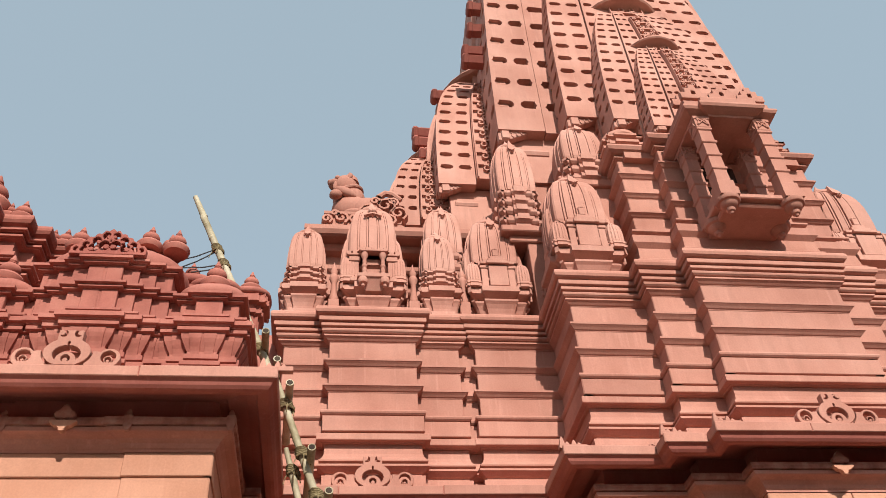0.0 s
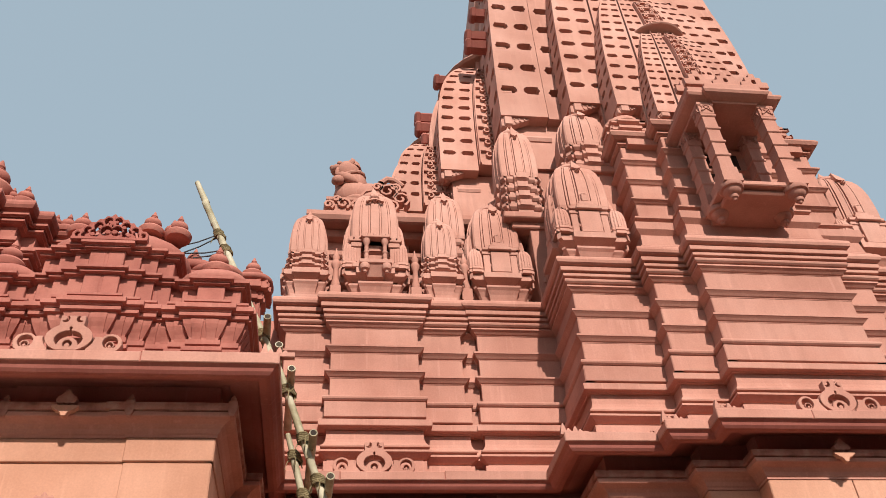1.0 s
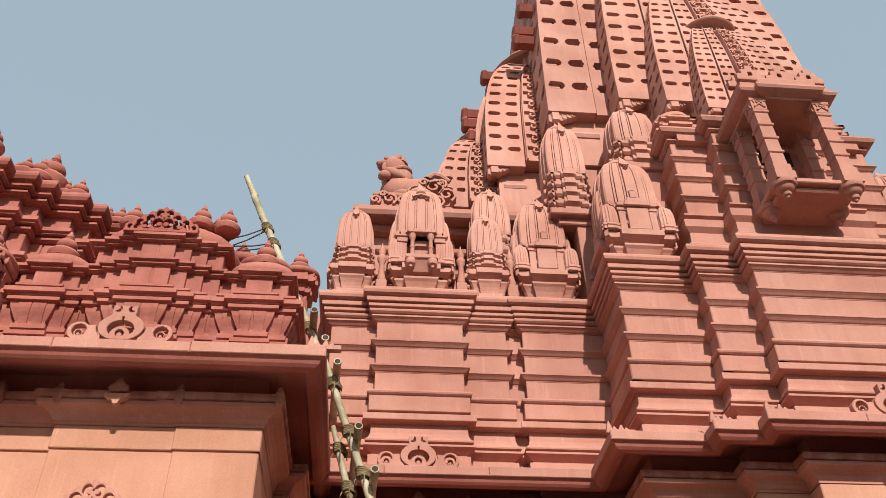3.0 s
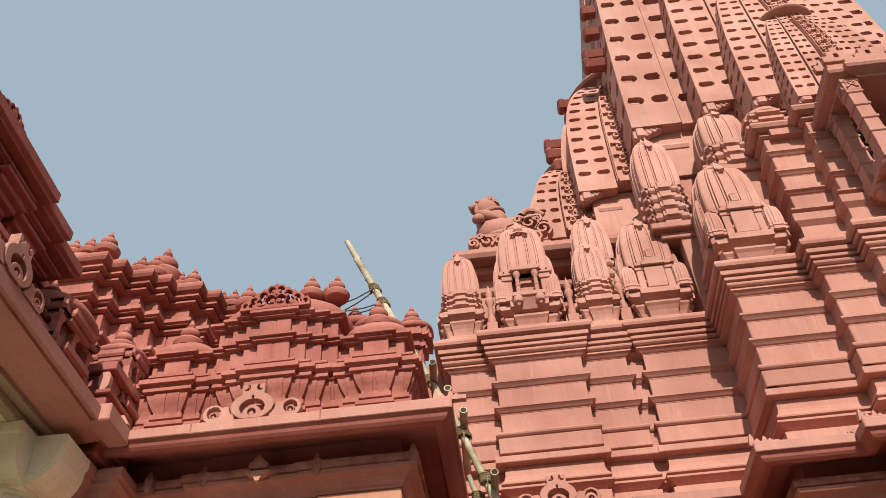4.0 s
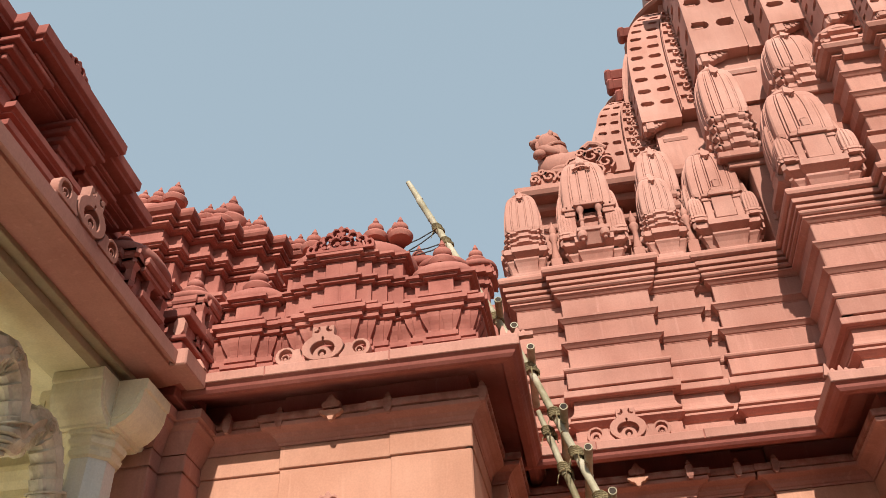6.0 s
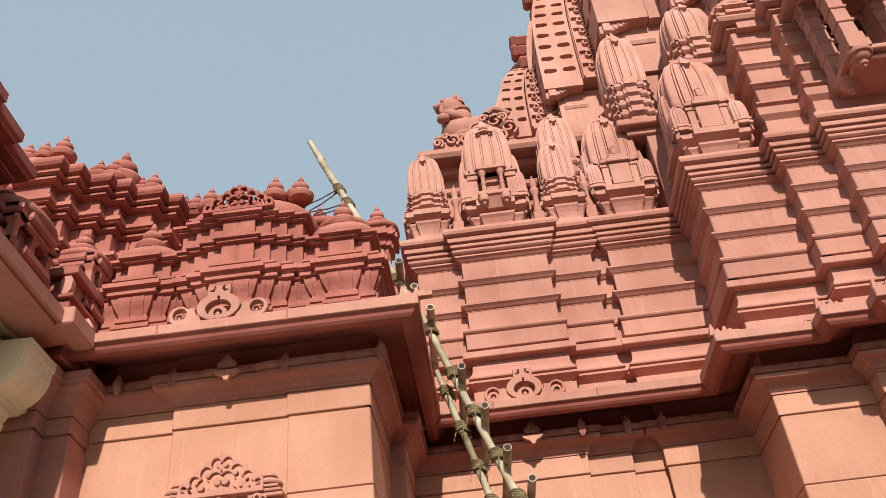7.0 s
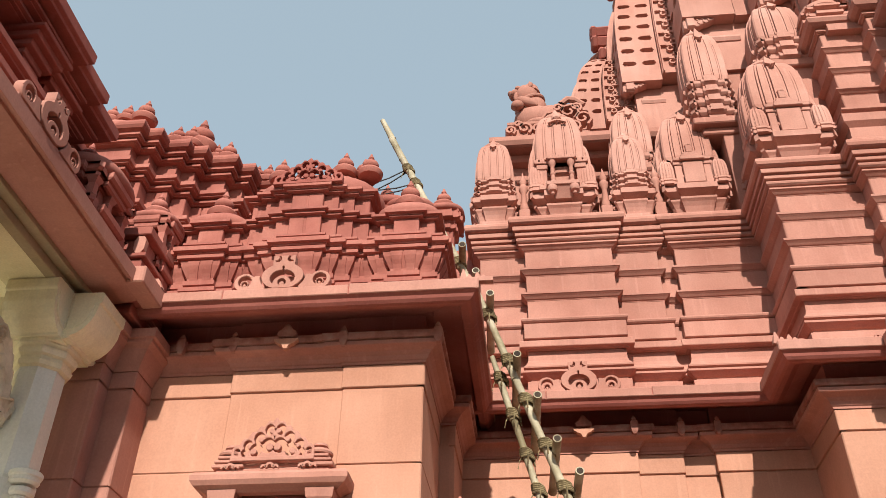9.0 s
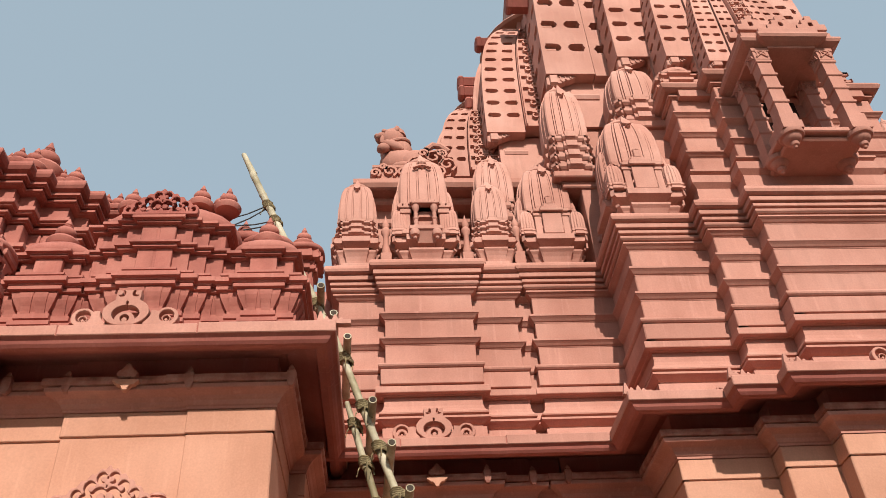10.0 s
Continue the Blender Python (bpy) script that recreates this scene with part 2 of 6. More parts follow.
# ---- ground ----
bm = bmesh.new()
box(bm, -2500, 2500, -2500, 2500, -0.5, -0.03)
tagged(part("ground", bm, EARTH, None), "dry bare ground reaching the horizon", "ground", kind="structure")
bm = bmesh.new()
box(bm, -14, 16, -16, 24, -0.3, 0.0, 0.01)
tagged(part("pavement", bm, PAVING, None), "dark red sandstone paving of the temple courtyard", "paving", kind="structure")

# plain unseen walls, added behind and beside to hold back the sky's light
bm = bmesh.new()
box(bm, -14, 16, -12.4, -12.0, 0.0, 7.0)
tagged(part("wall_south", bm, RED, None), "plain red wall added out of view to hold back sky light", "wall", kind="structure")
bm = bmesh.new()
box(bm, 13.0, 13.4, -12.0, 8.0, 0.0, 6.0)
tagged(part("wall_east", bm, RED, None), "plain red wall added out of view to hold back sky light", "wall", kind="structure")

# ---- plans (outside on the right of the run) ----
CX = 5.12                                 # axis of the tower
WING = [(-0.55, 12.0), (-0.55, 8.87), (0.0, 8.87), (0.0, 8.75), (1.03, 8.75), (1.03, 8.87), (1.58, 8.87), (1.58, 8.96), (1.80, 8.96), (1.80, 8.85)]
F1, F2, F3 = 7.93, 7.70, 7.47
HALF1, HALF2, HALF3 = 2.30, 1.37, 0.85
TOWER = [(CX - HALF1, 8.85), (CX - HALF1, F1), (CX - HALF2, F1), (CX - HALF2, F2), (CX - HALF3, F2), (CX - HALF3, F3),
         (CX + HALF3, F3), (CX + HALF3, F2), (CX + HALF2, F2), (CX + HALF2, F1), (CX + HALF1, F1), (CX + HALF1, 8.85), (CX + HALF1 + 3.5, 8.85)]
PLAN = WING + TOWER
BAY = [(-3.95, 6.80), (-2.62, 6.80), (-2.62, 6.74), (-1.63, 6.74), (-1.63, 6.72), (-0.95, 6.72), (-0.95, 8.0), (-0.80, 8.0), (-0.80, 8.95)]
EAVE_BAY = [(-3.74, 6.68), (-0.95, 6.68), (-0.95, 8.80)]
EAVE_REST = [(-0.95, 8.80), (CX - HALF1 - 0.01, 8.80), (CX - HALF1 - 0.01, 7.95), (CX - HALF2 + 0.0, 7.95), (CX - HALF2, 7.70), (CX - HALF3 - 0.08, 7.70),
             (CX - HALF3 - 0.08, 7.48), (CX + HALF3 + 0.08, 7.48), (CX + HALF3 + 0.08, 7.70), (CX + HALF2, 7.70), (CX + HALF2, 7.95), (CX + HALF1, 7.95), (CX + HALF1, 8.80), (CX + HALF1 + 3.5, 8.80)]

temple = empty("temple_building", 2.0, 9.0, 0.0, "pink painted sandstone temple with stepped walls and banded string courses", "temple", kind="structure")


def core(plan, z0, z1, depth=0.35, material=PINK, parent=None, name="wall"):
    bm = bmesh.new()
    sweep(bm, plan, [(0.0, z0), (0.0, z1), (-depth, z1), (-depth, z0)])
    return part(name, bm, material, parent or temple)


def course(plan, prof, material=PINK, parent=None, name="string_course"):
    bm = bmesh.new()
    sweep(bm, plan, prof)
    return part(name, bm, material, parent or temple)


def slab_prof(z0, z1, out):
    """A projecting slab with a small chamfer below and a weathered top."""
    h = z1 - z0
    return [(-0.05, z0), (out - 0.035, z0), (out - 0.03, z0 + 0.2 * h), (out, z0 + 0.32 * h), (out, z1 - 0.15 * h), (out - 0.012, z1), (-0.05, z1 + 0.004)]


def under_prof(z0, z1, out):
    """A course with a narrow upright lip on top and a face that slopes back below it."""
    h = z1 - z0
    return [(-0.05, z0), (0.012, z0), (0.014, z0 + 0.10 * h), (out * 0.38, z0 + 0.20 * h), (out * 0.62, z0 + 0.42 * h), (out - 0.008, z0 + 0.62 * h), (out, z0 + 0.68 * h), (out, z1 - 0.006), (out - 0.010, z1), (-0.05, z1 + 0.004)]


def panels(plan, z0, z1, out, material=PINK, parent=None, name="stone_panel", inset=0.0, joint=0.010, longest=2.2, uneven=0.0):
    """One proud facing stone for each straight run of the plan, longer runs cut in two or more."""

    def outer(i):
        """True where the plan turns to the left: an outer corner."""
        if i <= 0 or i >= len(plan) - 1:
            return False
        (ax, ay), (bx, by), (cx, cy) = plan[i - 1], plan[i], plan[i + 1]
        return (bx - ax) * (cy - by) - (by - ay) * (cx - bx) > 1e-6

    for i, ((xa, ya), (xb, yb)) in enumerate(zip(plan, plan[1:])):
        ln = math.hypot(xb - xa, yb - ya)
        if ln < 0.16:
            continue
        dx, dy = (xb - xa) / ln, (yb - ya) / ln
        nx, ny = dy, -dx
        cuts = max(1, math.ceil(ln / longest))
        for k in range(cuts):
            s0, s1 = ln * k / cuts + joint / 2 + (inset if k == 0 else 0), ln * (k + 1) / cuts - joint / 2 - (inset if k == cuts - 1 else 0)
            bm = bmesh.new()
            o = out + random.uniform(-0.002, 0.002)
            # at an outer corner the stone reaches round it
            if k == 0 and outer(i) and not inset:
                s0 = -(out - 0.004)
            if k == cuts - 1 and outer(i + 1) and not inset:
                s1 = ln + (out - 0.004)
            top = z1
            z1 += random.uniform(-1, 1) * uneven
            e = 0.006
            pts = []
            for s, q, z in ((s0, -0.04, z0), (s1, -0.04, z0), (s1, -0.04, z1), (s0, -0.04, z1), (s0, o - e, z0), (s1, o - e, z0), (s1, o - e, z1), (s0, o - e, z1),
                            (s0 + e, o, z0 + e), (s1 - e, o, z0 + e), (s1 - e, o, z1 - e), (s0 + e, o, z1 - e)):
                pts.append(bm.verts.new((xa + dx * s + nx * q, ya + dy * s + ny * q, z)))
            for f in ((0, 1, 5, 4), (1, 2, 6, 5), (2, 3, 7, 6), (3, 0, 4, 7), (4, 5, 9, 8), (5, 6, 10, 9), (6, 7, 11, 10), (7, 4, 8, 11), (8, 9, 10, 11), (3, 2, 1, 0)):
                bm.faces.new([pts[i] for i in f])
            z1 = top
            part(name, bm, material, parent or temple)


# ---- upper wall, z 5.9 to 8.4 ----
core(PLAN, 5.75, 8.18, 0.4)
course(PLAN, [(-0.05, 5.80), (0.05, 5.80), (0.05, 6.050), (0.012, 6.060), (0.012, 6.075), (-0.05, 6.077)], name="base_moulding")
course(PLAN, under_prof(6.078, 6.170, 0.10))
course(PLAN, [(-0.05, 6.180), (0.012, 6.180), (0.012, 6.196), (0.085, 6.204), (0.088, 6.220), (0.068, 6.240), (0.046, 6.275), (0.033, 6.320), (0.028, 6.40), (0.028, 6.430), (-0.05, 6.432)], name="cavetto_moulding")
course(PLAN, [(-0.05, 6.434), (0.06, 6.434), (0.065, 6.444), (0.118, 6.448), (0.122, 6.455), (0.122, 6.520), (0.112, 6.530), (-0.05, 6.534)])
course(PLAN, [(-0.05, 6.535), (0.03, 6.535), (0.03, 6.583), (-0.05, 6.584)], name="fillet")
panels(PLAN, 6.585, 6.782, 0.068)
course(PLAN, [(-0.05, 6.783), (0.03, 6.783), (0.03, 6.792), (0.066, 6.796), (0.084, 6.812), (0.090, 6.830), (0.084, 6.850), (0.07, 6.857), (-0.05, 6.861)], name="fillet")
for z0, z1, z2 in ((6.863, 7.120, 7.213), (7.215, 7.466, 7.566), (7.568, 7.828, 7.85)):
    panels(PLAN, z0, z1, 0.012)
    if z2 < 7.7:
        course(PLAN, under_prof(z1, z2, 0.075))
course(PLAN, under_prof(7.830, 7.914, 0.078))
course(PLAN, [(-0.05, 7.916), (0.045, 7.916), (0.05, 7.924), (0.085, 7.928), (0.104, 7.946), (0.108, 7.966), (0.098, 7.984), (-0.05, 7.987)], name="roll")
course(PLAN, [(-0.05, 7.988), (0.065, 7.988), (0.065, 8.008), (0.112, 8.012), (0.116, 8.018), (0.116, 8.052), (-0.05, 8.055)], name="fillet")
course(PLAN, [(-0.05, 8.056), (0.075, 8.056), (0.075, 8.072), (0.140, 8.078), (0.143, 8.086), (0.143, 8.134), (0.135, 8.141), (-0.05, 8.143)])
course(PLAN, [(-0.3, 8.144), (0.09, 8.144), (0.10, 8.156), (0.155, 8.160), (0.180, 8.178), (0.192, 8.212), (0.187, 8.247), (0.168, 8.272), (0.13, 8.282), (-0.4, 8.29)], name="roll_cornice")
bm = bmesh.new()
box(bm, -0.5, CX + HALF1 - 0.05, 8.9, 16.0, 8.05, 8.282)
part("roof_deck", bm, PINK, temple)
bm = bmesh.new()
box(bm, CX - HALF1 + 0.1, CX + HALF1 - 0.1, 8.0, 8.95, 8.05, 8.284)
box(bm, CX - HALF3 + 0.05, CX + HALF3 - 0.05, 7.5, 8.05, 8.05, 8.287)
part("tower_deck", bm, PINK, temple)

# ---- lower wall under the eaves ----
def lower_wall(plan, material, longest):
    core(plan, 0.0, 5.95, 0.35, material)
    course(plan, [(-0.05, 5.232), (0.03, 5.232), (0.032, 5.252), (0.045, 5.262), (0.06, 5.295), (0.09, 5.325), (0.135, 5.345), (0.165, 5.352), (0.17, 5.36), (0.17, 5.392), (0.150, 5.396), (0.150, 5.401), (-0.05, 5.402)], PINK, name="wall_cornice")
    course(plan, [(-0.05, 5.402), (0.19, 5.402), (0.195, 5.43), (0.19, 5.47), (0.12, 5.485), (-0.05, 5.487)], DUSTY, name="dusty_ledge")
    # darker red strip between the ledge and the eave
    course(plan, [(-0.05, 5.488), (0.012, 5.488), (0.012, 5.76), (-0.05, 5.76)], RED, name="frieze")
    panels(plan, 5.022, 5.228, 0.022, material, longest=longest)
    for z0, z1 in ((4.335, 5.008), (3.70, 4.325), (3.06, 3.69), (2.42, 3.05), (1.78, 2.41), (1.14, 1.77), (0.5, 1.13)):
        panels(plan, z0, z1, 0.012, material, longest=longest, joint=0.008)


LOWER = [(-0.9, 8.87), (0.0, 8.87), (0.0, 8.80), (1.03, 8.80), (1.03, 8.87), (1.50, 8.87), (1.50, 8.95), (1.86, 8.95), (1.86, 8.85)] + TOWER
lower_wall(LOWER, PEACH, 1.2)
lower_wall(BAY, PEACH, 1.4)


def eave(plan, parent=None):
    bm = bmesh.new()
    sweep(bm, plan, [(0.425, 5.545), (0.455, 5.552), (0.478, 5.575), (0.490, 5.600), (0.505, 5.612), (0.52, 5.622), (0.52, 5.70), (0.505, 5.722), (0.20, 5.80), (-0.25, 5.86), (-0.25, 5.77), (0.08, 5.70), (0.10, 5.675), (0.26, 5.645), (0.34, 5.615), (0.36, 5.585), (0.365, 5.555)])
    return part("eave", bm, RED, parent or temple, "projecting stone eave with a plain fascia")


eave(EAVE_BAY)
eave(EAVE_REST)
for plan in (EAVE_BAY, EAVE_REST):
    # fascia stones, slightly uneven, in the lighter pink
    off = offsets(plan)
    runs = [(Vector((p[0] + 0.523 * o[0], p[1] + 0.523 * o[1])), ) for p, o in zip(plan, off)]
    outer = [(r[0].x, r[0].y) for r in runs]
    panels(outer, 5.624, 5.722, 0.006, PINK, name="fascia_stone", longest=1.25, joint=0.007, uneven=0.007)

# ---- second tier of the tower ----
T1, T2 = 8.02, 7.78
TIER2 = [(CX - 1.17, 9.6), (CX - 1.17, T1), (CX - 0.66, T1), (CX - 0.66, T2), (CX + 0.90, T2), (CX + 0.90, T1), (CX + 1.60, T1), (CX + 1.60, 9.6)]
core(TIER2, 8.22, 10.75, 0.4)
course(TIER2, [(-0.05, 8.25), (0.16, 8.25), (0.16, 8.58), (0.12, 8.62), (0.10, 8.80), (0.16, 8.86), (0.16, 8.98), (0.10, 9.0), (-0.05, 9.0)], name="base_moulding")
course(TIER2, under_prof(9.02, 9.12, 0.12))
for z0, z1, z2 in ((9.12, 9.42, 9.50), (9.50, 9.78, 9.87), (9.87, 10.16, 10.25), (10.25, 10.53, 10.55)):
    panels(TIER2, z0, z1, 0.012)
    if z2 < 10.5:
        course(TIER2, under_prof(z1, z2, 0.078))
course(TIER2, slab_prof(10.54, 10.60, 0.06), name="fillet")
course(TIER2, [(-0.3, 10.61), (0.10, 10.61), (0.15, 10.64), (0.175, 10.69), (0.15, 10.745), (-0.4, 10.76)], name="roll_cornice")
bm = bmesh.new()
box(bm, CX - 1.1, CX + 1.5, 7.9, 9.8, 10.5, 10.75)
part("roof_deck", bm, PINK, temple)

# ---- body that carries the spire ----
BX, BY, BH = 4.87, 11.30, 2.30
bm = bmesh.new()
box(bm, BX - BH + 0.24, BX + BH - 0.24, BY - BH + 0.26, BY + BH - 0.24, 8.3, 12.6, 0.01)
part("spire_base", bm, PINK, temple)
bm = bmesh.new()
box(bm, BX - BH - 0.06, BX + 1.0, BY - BH - 0.08, BY - BH + 0.3, 10.30, 10.42, 0.02)
part("string_course", bm, PINK, temple)
bm = bmesh.new()
box(bm, -0.22, BX - BH + 0.3, 10.30, BY + 3.2, 8.3, 10.48, 0.01)
part("side_block", bm, PINK, temple)
bm = bmesh.new()
sweep(bm, [(-0.30, 14.5), (-0.30, 9.75), (BX - BH + 0.2, 9.75)], [(-0.7, 10.45), (0.06, 10.45), (0.10, 10.47), (0.14, 10.53), (0.14, 10.61), (0.12, 10.625), (-0.7, 10.63)])
part("roll_cornice", bm, PINK, temple)
for z0, z1, out in ((10.34, 10.45, -0.12), (10.02, 10.12, -0.22), (9.60, 9.70, -0.22), (9.20, 9.34, -0.15)):
    bm = bmesh.new()
    sweep(bm, [(-0.30, 14.0), (-0.30, 9.75), (BX - BH + 0.2, 9.75)], [(-0.7, z0), (out - 0.03, z0), (out, z0 + 0.3 * (z1 - z0)), (out, z1), (-0.7, z1)])
    part("string_course", bm, PINK, temple)
for x0, x1 in ((-0.12, 0.16), (0.84, 1.12), (1.9, 2.3)):
    bm = bmesh.new()
    box(bm, x0, x1, 10.04, 10.35, 8.4, 10.40, 0.01)
    part("pilaster", bm, PINK, temple)
bm = bmesh.new()
box(bm, 1.16, 2.08, 9.42, 10.4, 8.4, 9.345, 0.012)
part("shrine_block", bm, PINK, temple)
bm = bmesh.new()
box(bm, 2.06, 3.10, 9.42, 9.7, 8.4, 9.79, 0.01)
part("shrine_block", bm, PINK, temple)


# ---- curved spires ----
def slot_cell(bm, place, u0, u1, v0, v1, holes, deep=0.06):
    """One course of a spire's band: a grid of (u, v) with sunk slots. holes: (u centre, half width, half height)."""
    def P(u, v, d=0.0):
        return bm.verts.new(place(u, v, d))
    cuts = [u0]
    for a, b in zip(holes, holes[1:]):
        cuts.append((a[0] + b[0]) / 2)
    cuts.append(u1)
    vm = (v0 + v1) / 2
    for q, ((uc, hw, hh), a, b) in enumerate(zip(holes, cuts, cuts[1:])):
        # round towards the middle, a small nib at the outer end
        sg = -1 if q < len(holes) / 2 else 1
        half = [(1.0, 0.0), (0.80, -0.62), (0.80, -1.0), (0.0, -1.0), (-0.62, -0.90), (-0.90, -0.52)]
        loop = half + [(-1.0, 0.0)] + [(u, -v) for u, v in reversed(half[1:])]
        outline = [(1.0, 0.0), (1.0, -0.5), (1.0, -1.0), (0.0, -1.0), (-1.0, -1.0), (-1.0, -0.5)]
        rim = outline + [(-1.0, 0.0)] + [(u, -v) for u, v in reversed(outline[1:])]
        inner = [(uc + sg * hw * u, vm + hh * v) for u, v in loop]
        outer = [((a + b) / 2 + sg * (b - a) / 2 * u, vm + (v1 - v0) / 2 * v) for u, v in rim]
        iv = [P(*p) for p in inner]
        ov = [P(*p) for p in outer]
        dv = [P(*p, deep) for p in inner]
        n = len(inner)
        for i in range(n):
            j = (i + 1) % n
            bm.faces.new((ov[i], ov[j], iv[j], iv[i]))
            bm.faces.new((iv[i], iv[j], dv[j], dv[i]))
        bm.faces.new(dv)


def curve_in(v, h, w, power=2.4, top=0.42):
    """How far a spire of half width w has drawn in at height v of h."""
    return w * (1 - top) * (max(v, 0.0) / h) ** power


def spire(name, cx, cy, w, z0, h, step, label, group="", mid=0.45, inner=None, power=2.4, top=0.42, sides=(0, 3), plain=0.25, deep=0.13, size=(0.31, 0.22), curls=True, drop=1.0, inset=0.34):
    """A square curved spire: on each side a proud carved band in the middle and slotted bands to the corners."""
    th = empty(name, cx, cy, z0, label, "spire", group)
    bm = bmesh.new()
    n = 18
    poly = [(-1, -1), (1, -1), (1, 1), (-1, 1)]
    prof = []
    for i in range(n + 1):
        v = h * i / n
        r = max(w - curve_in(v, h, w, power, top) - inset, 0.05)
        prof.append((r, r, z0 + max(v, 0.04)))
    loft(bm, poly, prof, cx, cy)
    part("body", bm, PALE, th)
    bm = bmesh.new()
    box(bm, cx - w + 0.20, cx + w - 0.20, cy - w + 0.20, cy + w - 0.20, z0 - drop, z0 + 0.06)
    part("neck", bm, PALE, th)
    rows = int((h * 0.97 - plain) / step)
    for k in sides:
        c, s = (1, 0, -1, 0)[k], (0, 1, 0, -1)[k]

        def place_at(lift):
            def place(u, v, d=0.0):
                r = w - curve_in(v, h, w, power, top)
                x, y = u * r / w, -(r + lift - d)
                return (cx + x * c - y * s, cy + x * s + y * c, z0 + v)
            return place

        def band(bname, lift, a, b, sgn, count):
            bm = bmesh.new()
            P0 = place_at(lift)
            lo, hi = sorted((sgn * a, sgn * b))
            bm.faces.new([bm.verts.new(P0(u, v)) for u, v in ((lo, 0), (hi, 0), (hi, plain), (lo, plain))])
            for i in range(rows):
                v0 = plain + i * step
                us = [lo + (hi - lo) * (j + 0.5) / count for j in range(count)]
                slot_cell(bm, P0, lo, hi, v0, v0 + step, [(u, (hi - lo) / count * size[0], step * size[1]) for u in us], deep)
            for e in (lo, hi):
                if abs(abs(e) - w) < 1e-4:
                    continue
                v = 0.0
                while v < plain + rows * step - 0.01:
                    v2 = min(v + step, plain + rows * step)
                    bm.faces.new([bm.verts.new(p) for p in (P0(e, v), P0(e, v2), P0(e, v2, 0.36), P0(e, v, 0.36))])
                    v = v2
            bm.faces.new([bm.verts.new(p) for p in (P0(lo, 0), P0(hi, 0), P0(hi, 0.004 * k, 0.36), P0(lo, 0.004 * k, 0.36))])
            bmesh.ops.remove_doubles(bm, verts=bm.verts, dist=0.0008)
            return part(bname, bm, PALE, th)

        for sgn in (-1, 1):
            band("slotted_band", 0.0, mid * w if inner is None else inner[1] * w, w, sgn, 2)
            if inner is not None:
                band("narrow_band", inner[2], inner[0] * w, inner[1] * w - 0.02, sgn, inner[3])
            # carved bracket below the corner, its lower edge scalloped
            bm = bmesh.new()
            P1 = place_at(0.0)
            lo = (mid if inner is None else inner[1]) * w
            span = w - lo
            hh, long = 0.30 * span, 0.68 * span

            def bracket(p, v):
                e = hh * (1 - (p / long) ** 1.3) * (0.86 + 0.14 * abs(math.sin(p / long * 11.0)))
                return min(p - 0.03 * span, long - p, -v - 0.003, e + v)
            cut_plate(bm, bracket, 0.0, long, -hh * 1.05, 0.0, span * 0.035, lambda p, v, d: P1(sgn * (w - p), v, 0.05 + d), 0.12, 0.008)
            nrm = Vector((s * 1.0, -c * 1.0, 0))
            for q in range(5):
                p0 = long * (0.08 + 0.15 * q)
                deepest = hh * (1 - ((p0 + 0.1 * long) / long) ** 1.3)
                pts = [Vector(P1(sgn * (w - p0 - 0.10 * long * t - 0.03 * long * math.sin(6.3 * t)), -0.02 * span - (deepest * 0.78) * t, 0.05)) for t in (0, 0.2, 0.4, 0.6, 0.8, 1.0)]
                ribbon(bm, pts, 0.028 * span, 0.014, nrm)
            part("bracket", bm, PALE, th)
            # rounded beam in the recess behind it
            bm = bmesh.new()
            ra, rb = [], []
            for ring, p in ((ra, lo - 0.02 * w), (rb, w - max(0.28, 0.22 * span))):
                for a in range(8):
                    ring.append(bm.verts.new(P1(sgn * p, -0.42 * span + 0.11 * span * math.sin(a * math.pi / 4), 0.24 - 0.11 * span * math.cos(a * math.pi / 4))))
            for j in range(8):
                bm.faces.new((ra[j], ra[(j + 1) % 8], rb[(j + 1) % 8], rb[j]))
            bm.faces.new(ra)
            bm.faces.new(rb[::-1])
            part("round_beam", bm, PALE, th, smooth=True)
        # middle band
        bm = bmesh.new()
        P2 = place_at(0.045)
        a = (mid if inner is None else inner[0]) * w - 0.012
        vs = [plain * 0.4 + i * step for i in range(rows)]
        bm.faces.new([bm.verts.new(p) for p in (P2(-a, vs[0]), P2(a, vs[0]), P2(a, vs[0], 0.4), P2(-a, vs[0], 0.4))])
        for v0, v1 in zip(vs, vs[1:]):
            bm.faces.new([bm.verts.new(p) for p in (P2(-a, v0), P2(a, v0), P2(a, v1), P2(-a, v1))])
            for sg in (-1, 1):
                bm.faces.new([bm.verts.new(p) for p in (P2(sg * a, v0), P2(sg * a, v1), P2(sg * a, v1, 0.40), P2(sg * a, v0, 0.40))])
        bmesh.ops.remove_doubles(bm, verts=bm.verts, dist=0.0008)
        mid_ob = part("middle_band", bm, PALE, th)
        if curls:
            bm = bmesh.new()
            nrm = Vector((s * 1.0, -c * 1.0, 0))
            for v0, v1 in zip(vs, vs[1:]):
                vm = (v0 + v1) / 2
                # rows of facing scrolls fill the ladder's panels
                wide, tall = a, (v1 - v0)
                cols = max(2, round(2 * a / (step * 0.95)))
                cw = 2 * a * 0.94 / cols
                for j in range(cols):
                    uc = -a * 0.94 + cw * (j + 0.5)
                    sg = 1 if j % 2 else -1
                    for du, cv, k, turn in ((0.10, 0.20, 1.0, 1), (-0.16, -0.24, 0.85, -1)):
                        rr = min(tall * 0.27, cw * 0.30) * k
                        pts = []
                        for q in range(8):
                            t = radians(-120 + 52 * q) * turn * sg
                            sh = 1 - 0.09 * q
                            pts.append(Vector(P2(uc + sg * du * cw + rr * sh * math.cos(t), vm + tall * cv + rr * sh * math.sin(t))))
